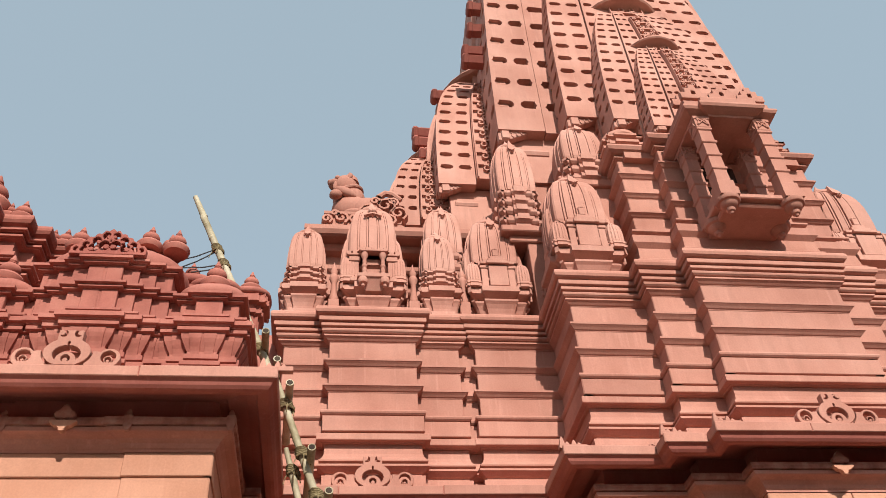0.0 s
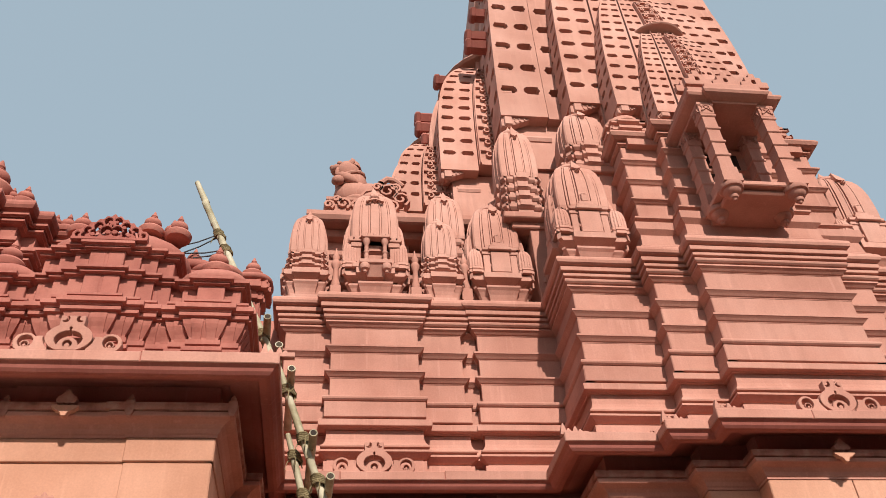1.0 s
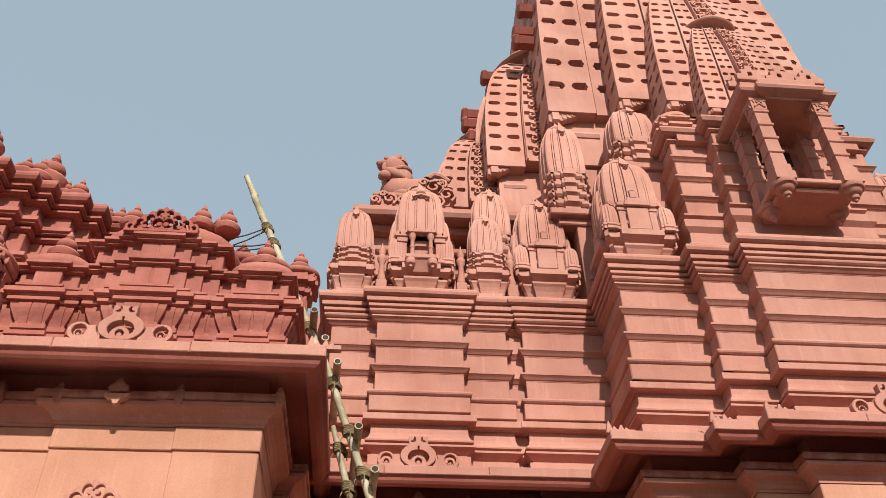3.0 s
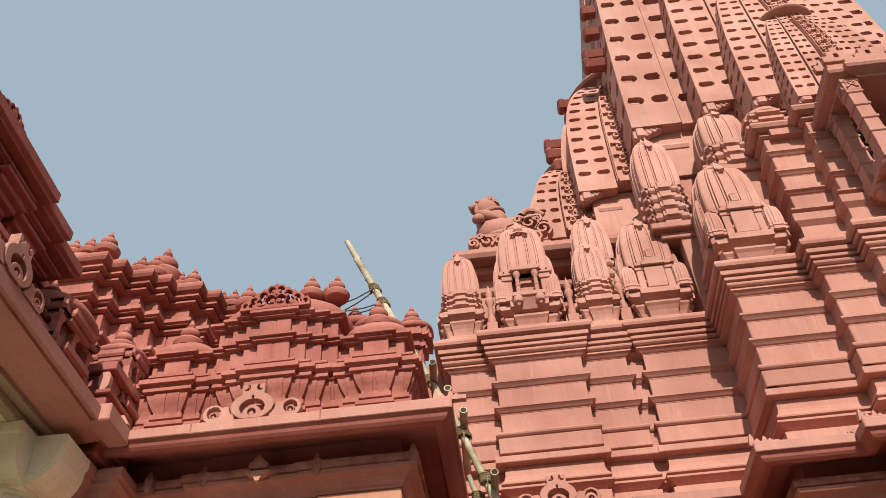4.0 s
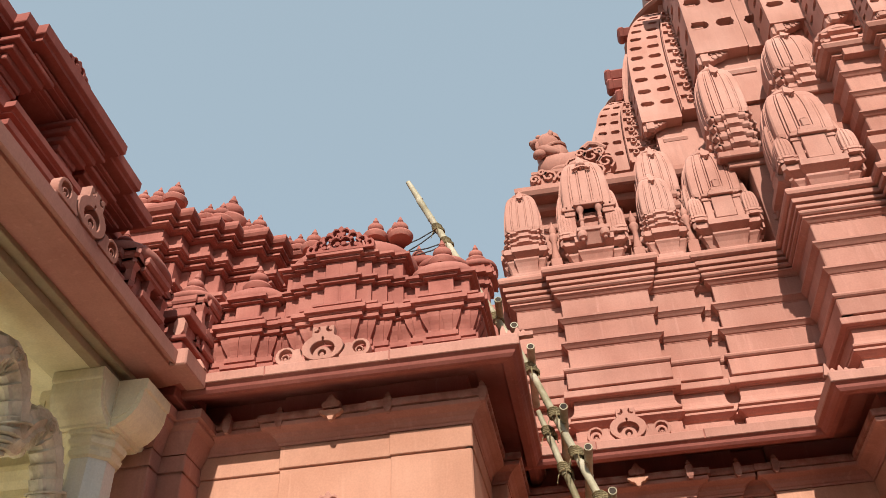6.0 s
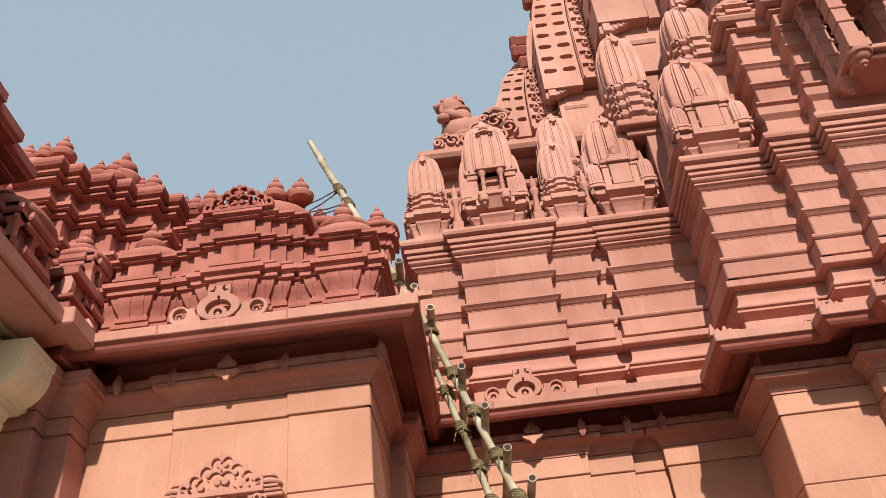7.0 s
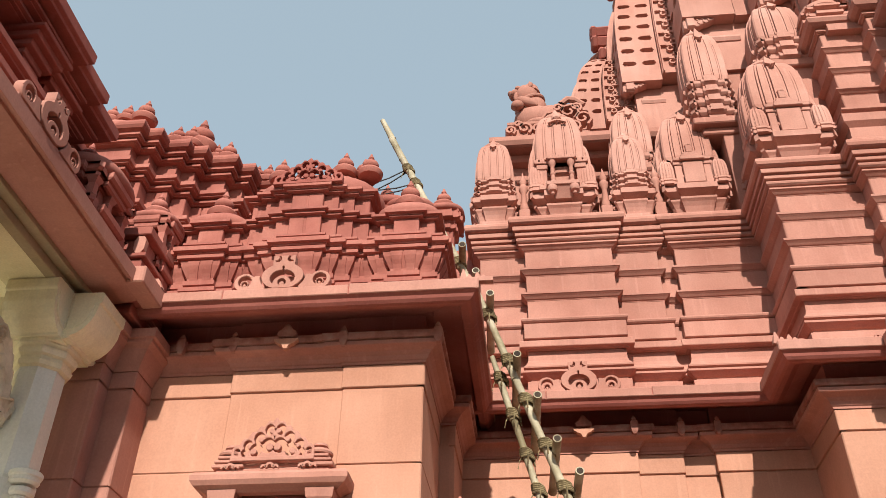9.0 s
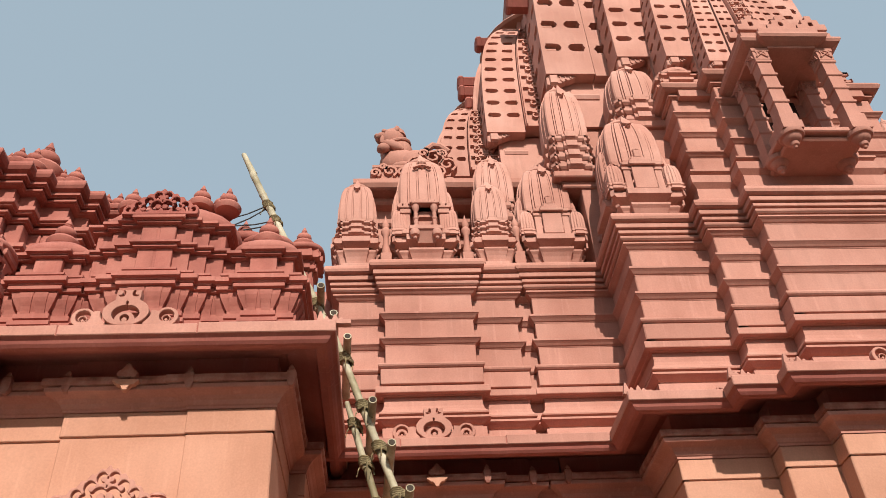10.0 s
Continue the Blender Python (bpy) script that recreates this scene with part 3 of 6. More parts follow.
                        ribbon(bm, pts, rr * 0.46, 0.05, nrm)
                for sg in (-1, 1):
                    pts = [Vector(P2(sg * wide * 0.975, v)) for v in (v0, vm, v1)]
                    ribbon(bm, pts, min(wide * 0.06, 0.03), 0.05, nrm)
                pts = [Vector(P2(u, v1)) for u in (-a * 0.97, 0, a * 0.97)]
                ribbon(bm, pts, step * 0.13, 0.05, nrm)
            tagged(part("scroll_carving", bm, PALE, mid_ob, "small scrolls carved in low relief"), kind="stuff")
    zt = z0 + h
    r = w * top
    bm = bmesh.new()
    lathe(bm, [(r * 0.75, zt - 0.06 * h), (r * 1.25, zt - 0.03), (r * 1.60, zt - 0.01 * w), (r * 1.66, zt + 0.02 * w), (r * 1.62, zt + 0.06 * w), (r * 1.25, zt + 0.15 * w), (r * 0.7, zt + 0.22 * w), (r * 0.55, zt + 0.24 * w)], cx, cy, 30)
    part("disc_cap", bm, PALE, th, smooth=True)
    bm = bmesh.new()
    lathe(bm, [(r * 0.60, zt + 0.20 * w), (r * 0.80, zt + 0.26 * w), (r * 0.86, zt + 0.34 * w), (r * 0.78, zt + 0.44 * w), (r * 0.55, zt + 0.54 * w), (r * 0.22, zt + 0.60 * w), (r * 0.05, zt + 0.62 * w)], cx, cy, 20)
    part("finial", bm, PALE, th, smooth=True)
    return th


main_spire = spire("main_spire", BX, BY, BH, 12.28, 13.67, 0.62, "tall curved pink sandstone temple spire with slotted bands", inner=(0.42, 0.66, -0.035, 1), power=2.0, top=0.30, plain=0.35, deep=0.26, inset=0.55, size=(0.36, 0.16), curls=False)
HS = "half spires against the main spire"
spire("half_spire", CX + 0.11, 8.55 + 1.64, 1.64, 12.15, 7.25, 0.38, "large curved half spire engaged in the front of the main spire", HS, inner=(0.22, 0.56, 0.03, 2), power=2.2, size=(0.36, 0.17))
spire("half_spire", CX + 0.11, 8.05 + 1.13, 1.13, 11.54, 3.96, 0.285, "curved half spire with carved middle band, on the tower", HS, inner=(0.20, 0.54, 0.025, 2), size=(0.36, 0.175))
spire("half_spire", CX + 0.11, 7.70 + 0.73, 0.73, 11.0, 2.55, 0.19, "small curved half spire with round cap above the balcony", HS, inner=(0.20, 0.55, 0.02, 2), plain=0.12, size=(0.36, 0.18))
spire("half_spire", 1.66 + 1.55, BY, 1.55, 11.75, 3.75, 0.30, "large curved half spire engaged in the side of the main spire", HS, mid=0.60, power=3.4, top=0.48, drop=1.5, size=(0.36, 0.18))
spire("half_spire", 0.95 + 1.12, BY, 1.12, 11.2, 2.25, 0.26, "curved half spire with carved band on the side block", HS, mid=0.62, power=3.4, top=0.48, drop=1.0, size=(0.36, 0.18))
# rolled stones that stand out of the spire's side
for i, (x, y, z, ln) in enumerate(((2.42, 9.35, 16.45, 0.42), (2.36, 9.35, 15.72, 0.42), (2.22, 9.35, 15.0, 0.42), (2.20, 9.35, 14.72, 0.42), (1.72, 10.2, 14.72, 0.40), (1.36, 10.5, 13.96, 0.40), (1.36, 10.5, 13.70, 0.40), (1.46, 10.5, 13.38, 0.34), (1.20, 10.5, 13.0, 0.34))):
    st = empty("corner_roll", x, y, z, "hexagonal rolled stone standing out of the spire's edge, shade put into its dark red", "ornament", "rolled stones of the spire")
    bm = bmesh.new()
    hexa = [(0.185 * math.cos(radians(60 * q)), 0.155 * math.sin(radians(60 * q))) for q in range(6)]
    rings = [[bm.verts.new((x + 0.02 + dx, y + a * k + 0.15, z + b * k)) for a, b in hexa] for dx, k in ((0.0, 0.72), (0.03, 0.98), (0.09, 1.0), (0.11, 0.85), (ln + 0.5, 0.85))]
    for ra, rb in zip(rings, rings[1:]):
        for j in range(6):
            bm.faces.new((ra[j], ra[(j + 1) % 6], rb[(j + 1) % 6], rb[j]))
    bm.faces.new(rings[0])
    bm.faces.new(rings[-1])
    # RED instead of PALE: the roll's shade is put into its colour
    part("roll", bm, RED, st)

# ---- miniature shrines on the roof decks ----
STEPS = ratha([(0.96, 0.82), (0.66, 0.93), (0.36, 1.04)])
RIBS = ratha([(0.94, 0.86), (0.54, 1.0)])


def ribbed():
    """A plan whose faces are cut by narrow grooves into plates and thin strips."""
    edges = [-0.86, -0.60, -0.51, -0.25, -0.17, 0.17, 0.25, 0.51, 0.60, 0.86]
    reach = [0.90, 0.93, 0.965, 0.965, 1.02, 0.965, 0.965, 0.93, 0.90]
    front = []
    for i, (a, b) in enumerate(zip(edges, edges[1:])):
        front += [(a + 0.013, -reach[i]), (b - 0.013, -reach[i])]
        if i < 8:
            low = -min(reach[i], reach[i + 1]) + 0.060
            front += [(b - 0.006, low), (b + 0.006, low)]
    pts = []
    for k in range(4):
        c, s = (1, 0, -1, 0)[k], (0, 1, 0, -1)[k]
        pts += [(x * c - y * s, x * s + y * c) for x, y in front]
    return pts


RIBBED = ribbed()
BULB = [(0.96, 0.0), (1.0, 0.06), (1.01, 0.20), (1.0, 0.36), (0.98, 0.50), (0.93, 0.63), (0.85, 0.75), (0.74, 0.85), (0.59, 0.925), (0.46, 0.97), (0.36, 0.99)]


def blob(bm, c, r, rot=0.0, seg=14):
    made = bmesh.ops.create_uvsphere(bm, u_segments=seg, v_segments=seg // 2 + 2, radius=1.0)
    m = Matrix.Translation(c) @ Matrix.Rotation(radians(rot), 4, 'Y') @ Matrix.Diagonal((*r, 1))
    bmesh.ops.transform(bm, matrix=m, verts=made["verts"])


def small_bulb(bm, x, y, z, r, h):
    """A tiny ribbed spire with a foot slab and a knob."""
    loft(bm, RIBS, [(r * 1.12, r * 1.12, z), (r * 1.15, r * 1.15, z + 0.06 * h), (r * 0.98, r * 0.98, z + 0.07 * h), (r * 0.98, r * 0.98, z + 0.11 * h), (r * 1.10, r * 1.10, z + 0.13 * h), (r * 1.10, r * 1.10, z + 0.19 * h), (r * 0.9, r * 0.9, z + 0.20 * h)], x, y)
    loft(bm, RIBBED, [(r * k, r * k, z + h * (0.195 + 0.70 * v)) for k, v in BULB], x, y)
    lathe(bm, [(r * 0.36, z + 0.86 * h), (r * 0.50, z + 0.88 * h), (r * 0.46, z + 0.91 * h), (r * 0.18, z + 0.94 * h), (r * 0.14, z + 0.97 * h), (0.002, z + 1.02 * h)], x, y, 12)


def shrine(x, y, z, w, h, label, group="miniature shrines on the roof", pedestal=True, niche="", turrets=False, tiers=3, share=(0.28, 0.20)):
    """A miniature spire: pedestal, stepped tiers, ribbed bulb, disc and pointed petal. w: half width of the pedestal."""
    th = empty("miniature_spire", x, y, z, label, "miniature spire", group)
    b = w * 0.84
    zt = z
    if pedestal:
        p = h * share[0]
        bm = bmesh.new()
        loft(bm, RIBS, [(w * k, w * k, z + p * v) for k, v in ((0.98, -0.3), (0.98, 0.07), (0.90, 0.08), (0.73, 0.10), (0.74, 0.16), (0.77, 0.25), (0.83, 0.36), (0.91, 0.46), (0.98, 0.52), (0.99, 0.57), (0.72, 0.58), (0.72, 0.74))], x, y)
        part("pedestal", bm, PALE, th)
        bm = bmesh.new()
        loft(bm, RIBS, [(w * k, w * k, z + p * v) for k, v in ((0.80, 0.68), (0.86, 0.69), (1.00, 0.74), (1.095, 0.77), (1.095, 0.93), (1.05, 0.96), (0.90, 1.0))], x, y)
        part("pedestal_slab", bm, PALE, th)
        zt = z + p
    ht = h * (share[1] if pedestal else 0.38)
    for i in range(tiers):
        bm = bmesh.new()
        q0, q1 = zt + ht * i / tiers, zt + ht * (i + 1) / tiers
        k = b * (1.12 - 0.035 * i)
        loft(bm, STEPS, [(k * a, k * a, q0 + (q1 - q0) * v) for a, v in ((0.85, -0.02), (0.85, 0.40), (0.90, 0.44), (0.985, 0.58), (1.0, 0.62), (1.0, 0.86), (0.92, 0.985))], x, y)
        box(bm, x - k * 0.24, x + k * 0.24, y - k * 1.075, y - k * 0.9, q0 + (q1 - q0) * 0.60, q1 + (q1 - q0) * 0.12)
        part("tier", bm, PALE, th)
    zd = zt + ht
    hd = (z + h * 0.94) - zd
    bm = bmesh.new()
    loft(bm, RIBBED, [(b * r, b * r, zd + hd * v) for r, v in BULB], x, y)
    part("ribbed_bulb", bm, PALE, th)
    bm = bmesh.new()
    zc = zd + hd * 0.965
    lathe(bm, [(b * 0.40, zc - 0.03 * h), (b * 0.56, zc - 0.018 * h), (b * 0.60, zc - 0.006 * h), (b * 0.58, zc + 0.012 * h), (b * 0.46, zc + 0.032 * h), (b * 0.22, zc + 0.05 * h), (b * 0.15, zc + 0.06 * h), (b * 0.19, zc + 0.075 * h), (b * 0.12, zc + 0.095 * h), (b * 0.04, zc + 0.12 * h), (0.002, zc + 0.14 * h)], x, y, 20)
    part("crown_disc", bm, PALE, th, smooth=True)
    # pointed petal on the front, leaning back with the bulb
    bm = bmesh.new()
    pts = [(-0.17, 0.78, 0.85), (-0.13, 0.87, 0.74), (0.0, 1.04, 0.52), (0.13, 0.87, 0.74), (0.17, 0.78, 0.85), (0.0, 0.73, 0.91)]
    a = [bm.verts.new((x + u * b, y - b * d - 0.035, zd + hd * v)) for u, v, d in pts]
    c = [bm.verts.new((x + u * b, y - b * d + 0.10, zd + hd * v)) for u, v, d in pts]
    bm.faces.new(a)
    bm.faces.new(c[::-1])
    for j in range(6):
        bm.faces.new((a[j], c[j], c[(j + 1) % 6], a[(j + 1) % 6]))
    part("petal", bm, PALE, th)
    # four small bosses
    if hd > 0.35:
        bm = bmesh.new()
        for dx, dz in ((-1, 0), (1, 0), (0, 1), (0, -1)):
            r = 0.055 * b
            px, pz = x + dx * r, zd + hd * 0.70 + dz * r
            blob(bm, (px, y - b * 0.925, pz), (0.035 * b, 0.05, 0.035 * b), 0, 8)
        tagged(part("boss", bm, PALE, th), kind="stuff")
    if niche == "pillars":
        yf = y - b * 0.98
        bm = bmesh.new()
        box(bm, x - b * 0.86, x + b * 0.86, yf - 0.12, yf + 0.1, zt - 0.03, zt + 0.03, 0.006)
        box(bm, x - b * 0.60, x + b * 0.60, yf - 0.20, yf + 0.05, zt - 0.02, zt + 0.045, 0.008)
        loft(bm, [(-1, -1), (1, -1), (1, 1), (-1, 1)], [(b * 0.30, 0.05, zt - 0.17), (b * 0.42, 0.09, zt - 0.10), (b * 0.55, 0.14, zt - 0.02)], x, yf - 0.04)
        part("balcony_floor", bm, PALE, th)
        for dx in (-0.34, 0.34):
            bm = bmesh.new()
            lathe(bm, [(r_, zt + v) for r_, v in ((0.040, 0.045), (0.040, 0.08), (0.025, 0.09), (0.033, 0.13), (0.025, 0.17), (0.036, 0.19), (0.036, 0.21), (0.025, 0.225), (0.030, 0.27), (0.024, 0.31), (0.036, 0.33), (0.048, 0.37), (0.048, 0.42))], x + dx * b, yf - 0.14, 10)
            part("pillar", bm, PALE, th, smooth=True)
        for dx in (-0.70, 0.70):
            bm = bmesh.new()
            box(bm, x + dx * b - 0.055, x + dx * b + 0.055, yf - 0.07, yf + 0.08, zt + 0.03, zt + 0.34, 0.006)
            box(bm, x + dx * b - 0.075, x + dx * b + 0.075, yf - 0.09, yf + 0.08, zt + 0.34, zt + 0.42, 0.006)
            part("side_pier", bm, PALE, th)
        bm = bmesh.new()
        box(bm, x - b * 0.50, x + b * 0.50, yf - 0.20, yf + 0.1, zt + 0.42, zt + 0.455, 0.006)
        box(bm, x - b * 0.98, x + b * 0.98, yf - 0.11, yf + 0.1, zt + 0.42, zt + 0.455, 0.006)
        for q in range(9):
            u = (q - 4) * b * 0.23
            box(bm, x + u - 0.032, x + u + 0.032, yf - (0.17 if abs(u) < b * 0.5 else 0.09), yf + 0.1, zt + 0.455, zt + 0.51, 0.005)
        box(bm, x - b * 0.92, x + b * 0.92, yf - 0.08, yf + 0.1, zt + 0.51, zt + 0.535, 0.005)
        part("balcony_roof", bm, PALE, th)
        for dx in (-0.40, 0.40):
            bm = bmesh.new()
            lathe(bm, [(0.005, zt - 0.16), (0.022, zt - 0.145), (0.026, zt - 0.115), (0.055, zt - 0.10), (0.068, zt - 0.06), (0.06, zt - 0.02)], x + dx * b, yf - 0.15, 12)
            part("knob", bm, PALE, th, smooth=True)
        # little arched hood high on the bulb
        bm = bmesh.new()
        zz = zd + hd * 0.58
        ribbon(bm, [(x + u * b, y - b * 0.92, zz + (1 - abs(u) / 0.34) ** 0.7 * 0.13 * b + 0.10) for u in (-0.34, -0.22, -0.12, 0.0, 0.12, 0.22, 0.34)], 0.03, 0.05)
        blob(bm, (x, y - b * 0.88, zz + 0.20), (0.07, 0.08, 0.05), 0, 10)
        part("bulb_hood", bm, PALE, th)
    elif niche == "plaque":
        yf = y - b * 1.0
        bm = bmesh.new()
        box(bm, x - b * 0.36, x + b * 0.36, yf - 0.09, yf + 0.05, zt - 0.01, zt + ht * 0.70, 0.006)
        part("plaque", bm, PALE, th)
        for dx in (-0.52, 0.52):
            bm = bmesh.new()
            box(bm, x + dx * b - 0.045, x + dx * b + 0.045, yf - 0.06, yf + 0.05, zt - 0.01, zt + ht * 0.62, 0.006)
            box(bm, x + dx * b - 0.06, x + dx * b + 0.06, yf - 0.075, yf + 0.05, zt + ht * 0.62, zt + ht * 0.72, 0.006)
            part("side_pier", bm, PALE, th)
        bm = bmesh.new()
        box(bm, x - b * 0.44, x + b * 0.44, yf - 0.13, yf + 0.05, zt + ht * 0.72, zt + ht * 0.82, 0.006)
        box(bm, x - b * 0.66, x + b * 0.66, yf - 0.09, yf + 0.05, zt + ht * 0.76, zt + ht * 0.86, 0.006)
        box(bm, x - b * 0.36, x + b * 0.36, yf - 0.08, yf + 0.05, zt + ht * 0.88, zt + ht * 0.98, 0.006)
        box(bm, x - b * 0.24, x + b * 0.24, yf - 0.05, yf + 0.08, zt + ht * 1.0, zt + ht * 1.12, 0.006)
        box(bm, x - b * 0.11, x + b * 0.11, yf - 0.05, yf + 0.10, zt + ht * 1.12, zt + ht * 1.36, 0.006)
        blob(bm, (x, yf + 0.01, zt + ht * 1.38), (b * 0.15, 0.07, b * 0.10), 0, 10)
        part("plaque_hood", bm, PALE, th)
    if turrets:
        # larger bulbs at the shoulders, and tiny ones on the pedestal's front corners
        for dx in (-1, 1):
            bm = bmesh.new()
            small_bulb(bm, x + dx * w * 0.66, y - w * 0.18, zt, w * 0.36, (h - h * share[0]) * 0.66)
            part("shoulder_bulb", bm, PALE, th)
            bm = bmesh.new()
            small_bulb(bm, x + dx * w * 0.80, y - w * 0.80, zt - 0.02, w * 0.235, h * 0.235)
            part("turret", bm, PALE, th)
    return th


shrine(-0.355, 9.02, 8.30, 0.30, 1.62, "small ribbed pink sandstone miniature spire on the wing roof's corner", tiers=3, share=(0.29, 0.19))
shrine(0.53, 9.18, 8.30, 0.42, 2.24, "large ribbed miniature spire with a tiny pillared balcony", niche="pillars", turrets=True, share=(0.235, 0.24))
shrine(1.41, 9.0, 8.30, 0.285, 1.58, "small ribbed pink sandstone miniature spire on the wing roof", tiers=3, share=(0.29, 0.19))
shrine(2.20, 9.18, 8.30, 0.42, 2.05, "ribbed miniature spire with a plaque and corner turrets", niche="plaque", turrets=True, share=(0.25, 0.235))
shrine(1.62, 9.75, 9.35, 0.36, 1.75, "ribbed miniature spire standing in the second row", pedestal=False, tiers=3)
shrine(2.66, 9.06, 9.88, 0.375, 2.05, "ribbed miniature spire on tall stepped tiers high on the wall", pedestal=False, tiers=4)
shrine(3.66, 8.75, 10.45, 0.42, 1.52, "ribbed miniature spire high beside the tower", pedestal=False, tiers=3)
shrine(3.24, 8.40, 8.30, 0.46, 2.17, "ribbed miniature spire with plaque on the tower's lower deck", niche="plaque", turrets=True, share=(0.25, 0.235))
shrine(CX + 2.0, 8.40, 8.30, 0.46, 2.17, "ribbed miniature spire with plaque beside the tower", niche="plaque", turrets=True, share=(0.25, 0.235))
# block below the high shrines
bm = bmesh.new()
box(bm, 2.70, 3.09, 8.84, 9.3, 8.4, 9.80, 0.01)
box(bm, 2.32, 3.15, 8.70, 9.3, 9.77, 9.885, 0.015)
box(bm, 2.44, 3.12, 8.80, 9.3, 9.66, 9.77, 0.015)
box(bm, 3.25, 4.1, 8.45, 9.3, 8.4, 10.5, 0.01)
box(bm, 3.18, 4.1, 8.38, 9.3, 10.42, 10.56, 0.015)
part("shrine_block", bm, PINK, temple)
# small balusters between the pedestals
for x in (0.02, 1.06, 1.72):
    th = empty("roof_baluster", x, 8.86, 8.26, "short carved stone post between the miniature spires", "post", "posts on the wing roof")
    bm = bmesh.new()
    box(bm, x - 0.07, x + 0.07, 8.80, 8.94, 8.25, 8.56, 0.01)
    part("foot", bm, PINK, th)
    bm = bmesh.new()
    lathe(bm, [(0.05, 8.56), (0.06, 8.62), (0.04, 8.70), (0.035, 8.86), (0.06, 8.92), (0.06, 8.97), (0.04, 9.0), (0.05, 9.06), (0.02, 9.14), (0.005, 9.22)], x, 8.87, 12)
    part("shaft", bm, PINK, th, smooth=True)
# small turret roofs on the second tier
for tx in (CX - 0.92, CX + 1.30):
    th = empty("small_turret", tx, 8.35, 10.75, "small stepped turret with flat cushion dome on the tower", "turret", "small turrets on the tower")
    bm = bmesh.new()
    loft(bm, RIBS, [(r, r, z) for r, z in ((0.30, 10.74), (0.30, 10.82), (0.25, 10.84), (0.25, 10.98), (0.32, 11.0), (0.32, 11.05), (0.25, 11.07), (0.25, 11.14), (0.31, 11.16), (0.31, 11.20))], tx, 8.35)
    part("block", bm, PINK, th)
    bm = bmesh.new()
    lathe(bm, [(0.27, 11.2), (0.30, 11.24), (0.28, 11.32), (0.17, 11.38), (0.08, 11.40), (0.07, 11.44), (0.01, 11.47)], tx, 8.35, 20)
    part("cushion_dome", bm, PINK, th, smooth=True)

# ---- projecting balcony on the tower ----
jx, jy, jz, jw = CX + 0.03, 6.95, 8.85, 0.53
jh = empty("stone_balcony", jx, 7.3, 8.7, "projecting stone balcony with square pillars, stepped roof and hanging knobs", "balcony")
bm = bmesh.new()
box(bm, jx - jw + 0.16, jx + jw - 0.16, jy + 0.04, 7.75, jz, jz + 0.075, 0.012)
box(bm, jx - jw, jx + jw, jy + 0.20, 7.75, jz + 0.003, jz + 0.072, 0.01)
part("floor_slab", bm, PINK, jh)
bm = bmesh.new()
box(bm, jx - jw + 0.08, jx + jw - 0.08, jy + 0.12, 7.72, jz - 0.07, jz, 0.02)
part("floor_underside", bm, PINK, jh)
# flat dark sheet: the shade at the balcony's back is in its colour
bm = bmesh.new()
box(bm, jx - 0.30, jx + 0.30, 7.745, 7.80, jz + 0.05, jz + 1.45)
part("doorway", bm, DARK, jh, "dark sheet painted for the shade inside the balcony")
for dx in (-1, 1):
    for yy, wide in ((jy + 0.10, 0.088), (7.56, 0.085)):
        px = jx + dx * (jw - 0.115)
        z0 = jz + 0.03
        bm = bmesh.new()
        prof = [(1.42, -0.03), (1.42, 0.09), (1.22, 0.10), (1.22, 0.22), (1.02, 0.24)]
        for q in range(4):
            f = 0.24 + 0.245 * q
            prof += [(1.0, f), (0.97, f + 0.185), (1.06, f + 0.19), (1.17, f + 0.20), (1.17, f + 0.228), (1.02, f + 0.234)]
        prof += [(1.12, 1.23), (1.12, 1.24), (1.14, 1.36), (1.28, 1.37), (1.28, 1.42)]
        loft(bm, [(-1, -1), (1, -1), (1, 1), (-1, 1)], [(wide * k, wide * k, z0 + v) for k, v in prof], px, yy)
        pil = part("pillar", bm, PINK, jh)
        # carved four-petal leaf on the pillar's head
        bm = bmesh.new()
        for face in (0, 1):
            pts = [(-0.8, 1.255), (0.0, 1.32), (0.8, 1.255)], [(-0.8, 1.385), (0.0, 1.32), (0.8, 1.385)], [(-0.8, 1.255), (-0.55, 1.32), (-0.8, 1.385)], [(0.8, 1.255), (0.55, 1.32), (0.8, 1.385)]
            for line in pts:
                if face == 0:
                    ribbon(bm, [(px + u * wide, yy - wide * 1.13, z0 + v) for u, v in line], 0.020, 0.016)
                else:
                    ribbon(bm, [(px - wide * 1.13, yy + u * wide, z0 + v) for u, v in line], 0.020, 0.016, (-1, 0, 0))
        tagged(part("leaf_carving", bm, PINK, pil), kind="stuff")
        bm = bmesh.new()
        lathe(bm, [(0.004, jz - 0.235), (0.020, jz - 0.225), (0.028, jz - 0.20), (0.046, jz - 0.19), (0.056, jz - 0.165), (0.052, jz - 0.145), (0.085, jz - 0.13), (0.105, jz - 0.095), (0.112, jz - 0.07), (0.140, jz - 0.06), (0.150, jz - 0.04), (0.150, jz - 0.005), (0.13, jz + 0.012)], px, yy - (0.0 if yy < 7.2 else 0.09), 20)
        part("hanging_knob", bm, PINK, jh, smooth=True)
    bm = bmesh.new()
    box(bm, jx + dx * (jw - 0.115) - 0.035, jx + dx * (jw - 0.115) + 0.035, jy + 0.12, 7.58, jz + 0.07, jz + 0.30, 0.01)
    part("side_rail", bm, PINK, jh)
rz = jz + 1.43
ROOFLINE = [(jx - jw, 7.85), (jx - jw, jy + 0.02), (jx - jw * 0.62, jy + 0.02), (jx - jw * 0.62, jy - 0.05), (jx + jw * 0.62, jy - 0.05), (jx + jw * 0.62, jy + 0.02), (jx + jw, jy + 0.02), (jx + jw, 7.85)]
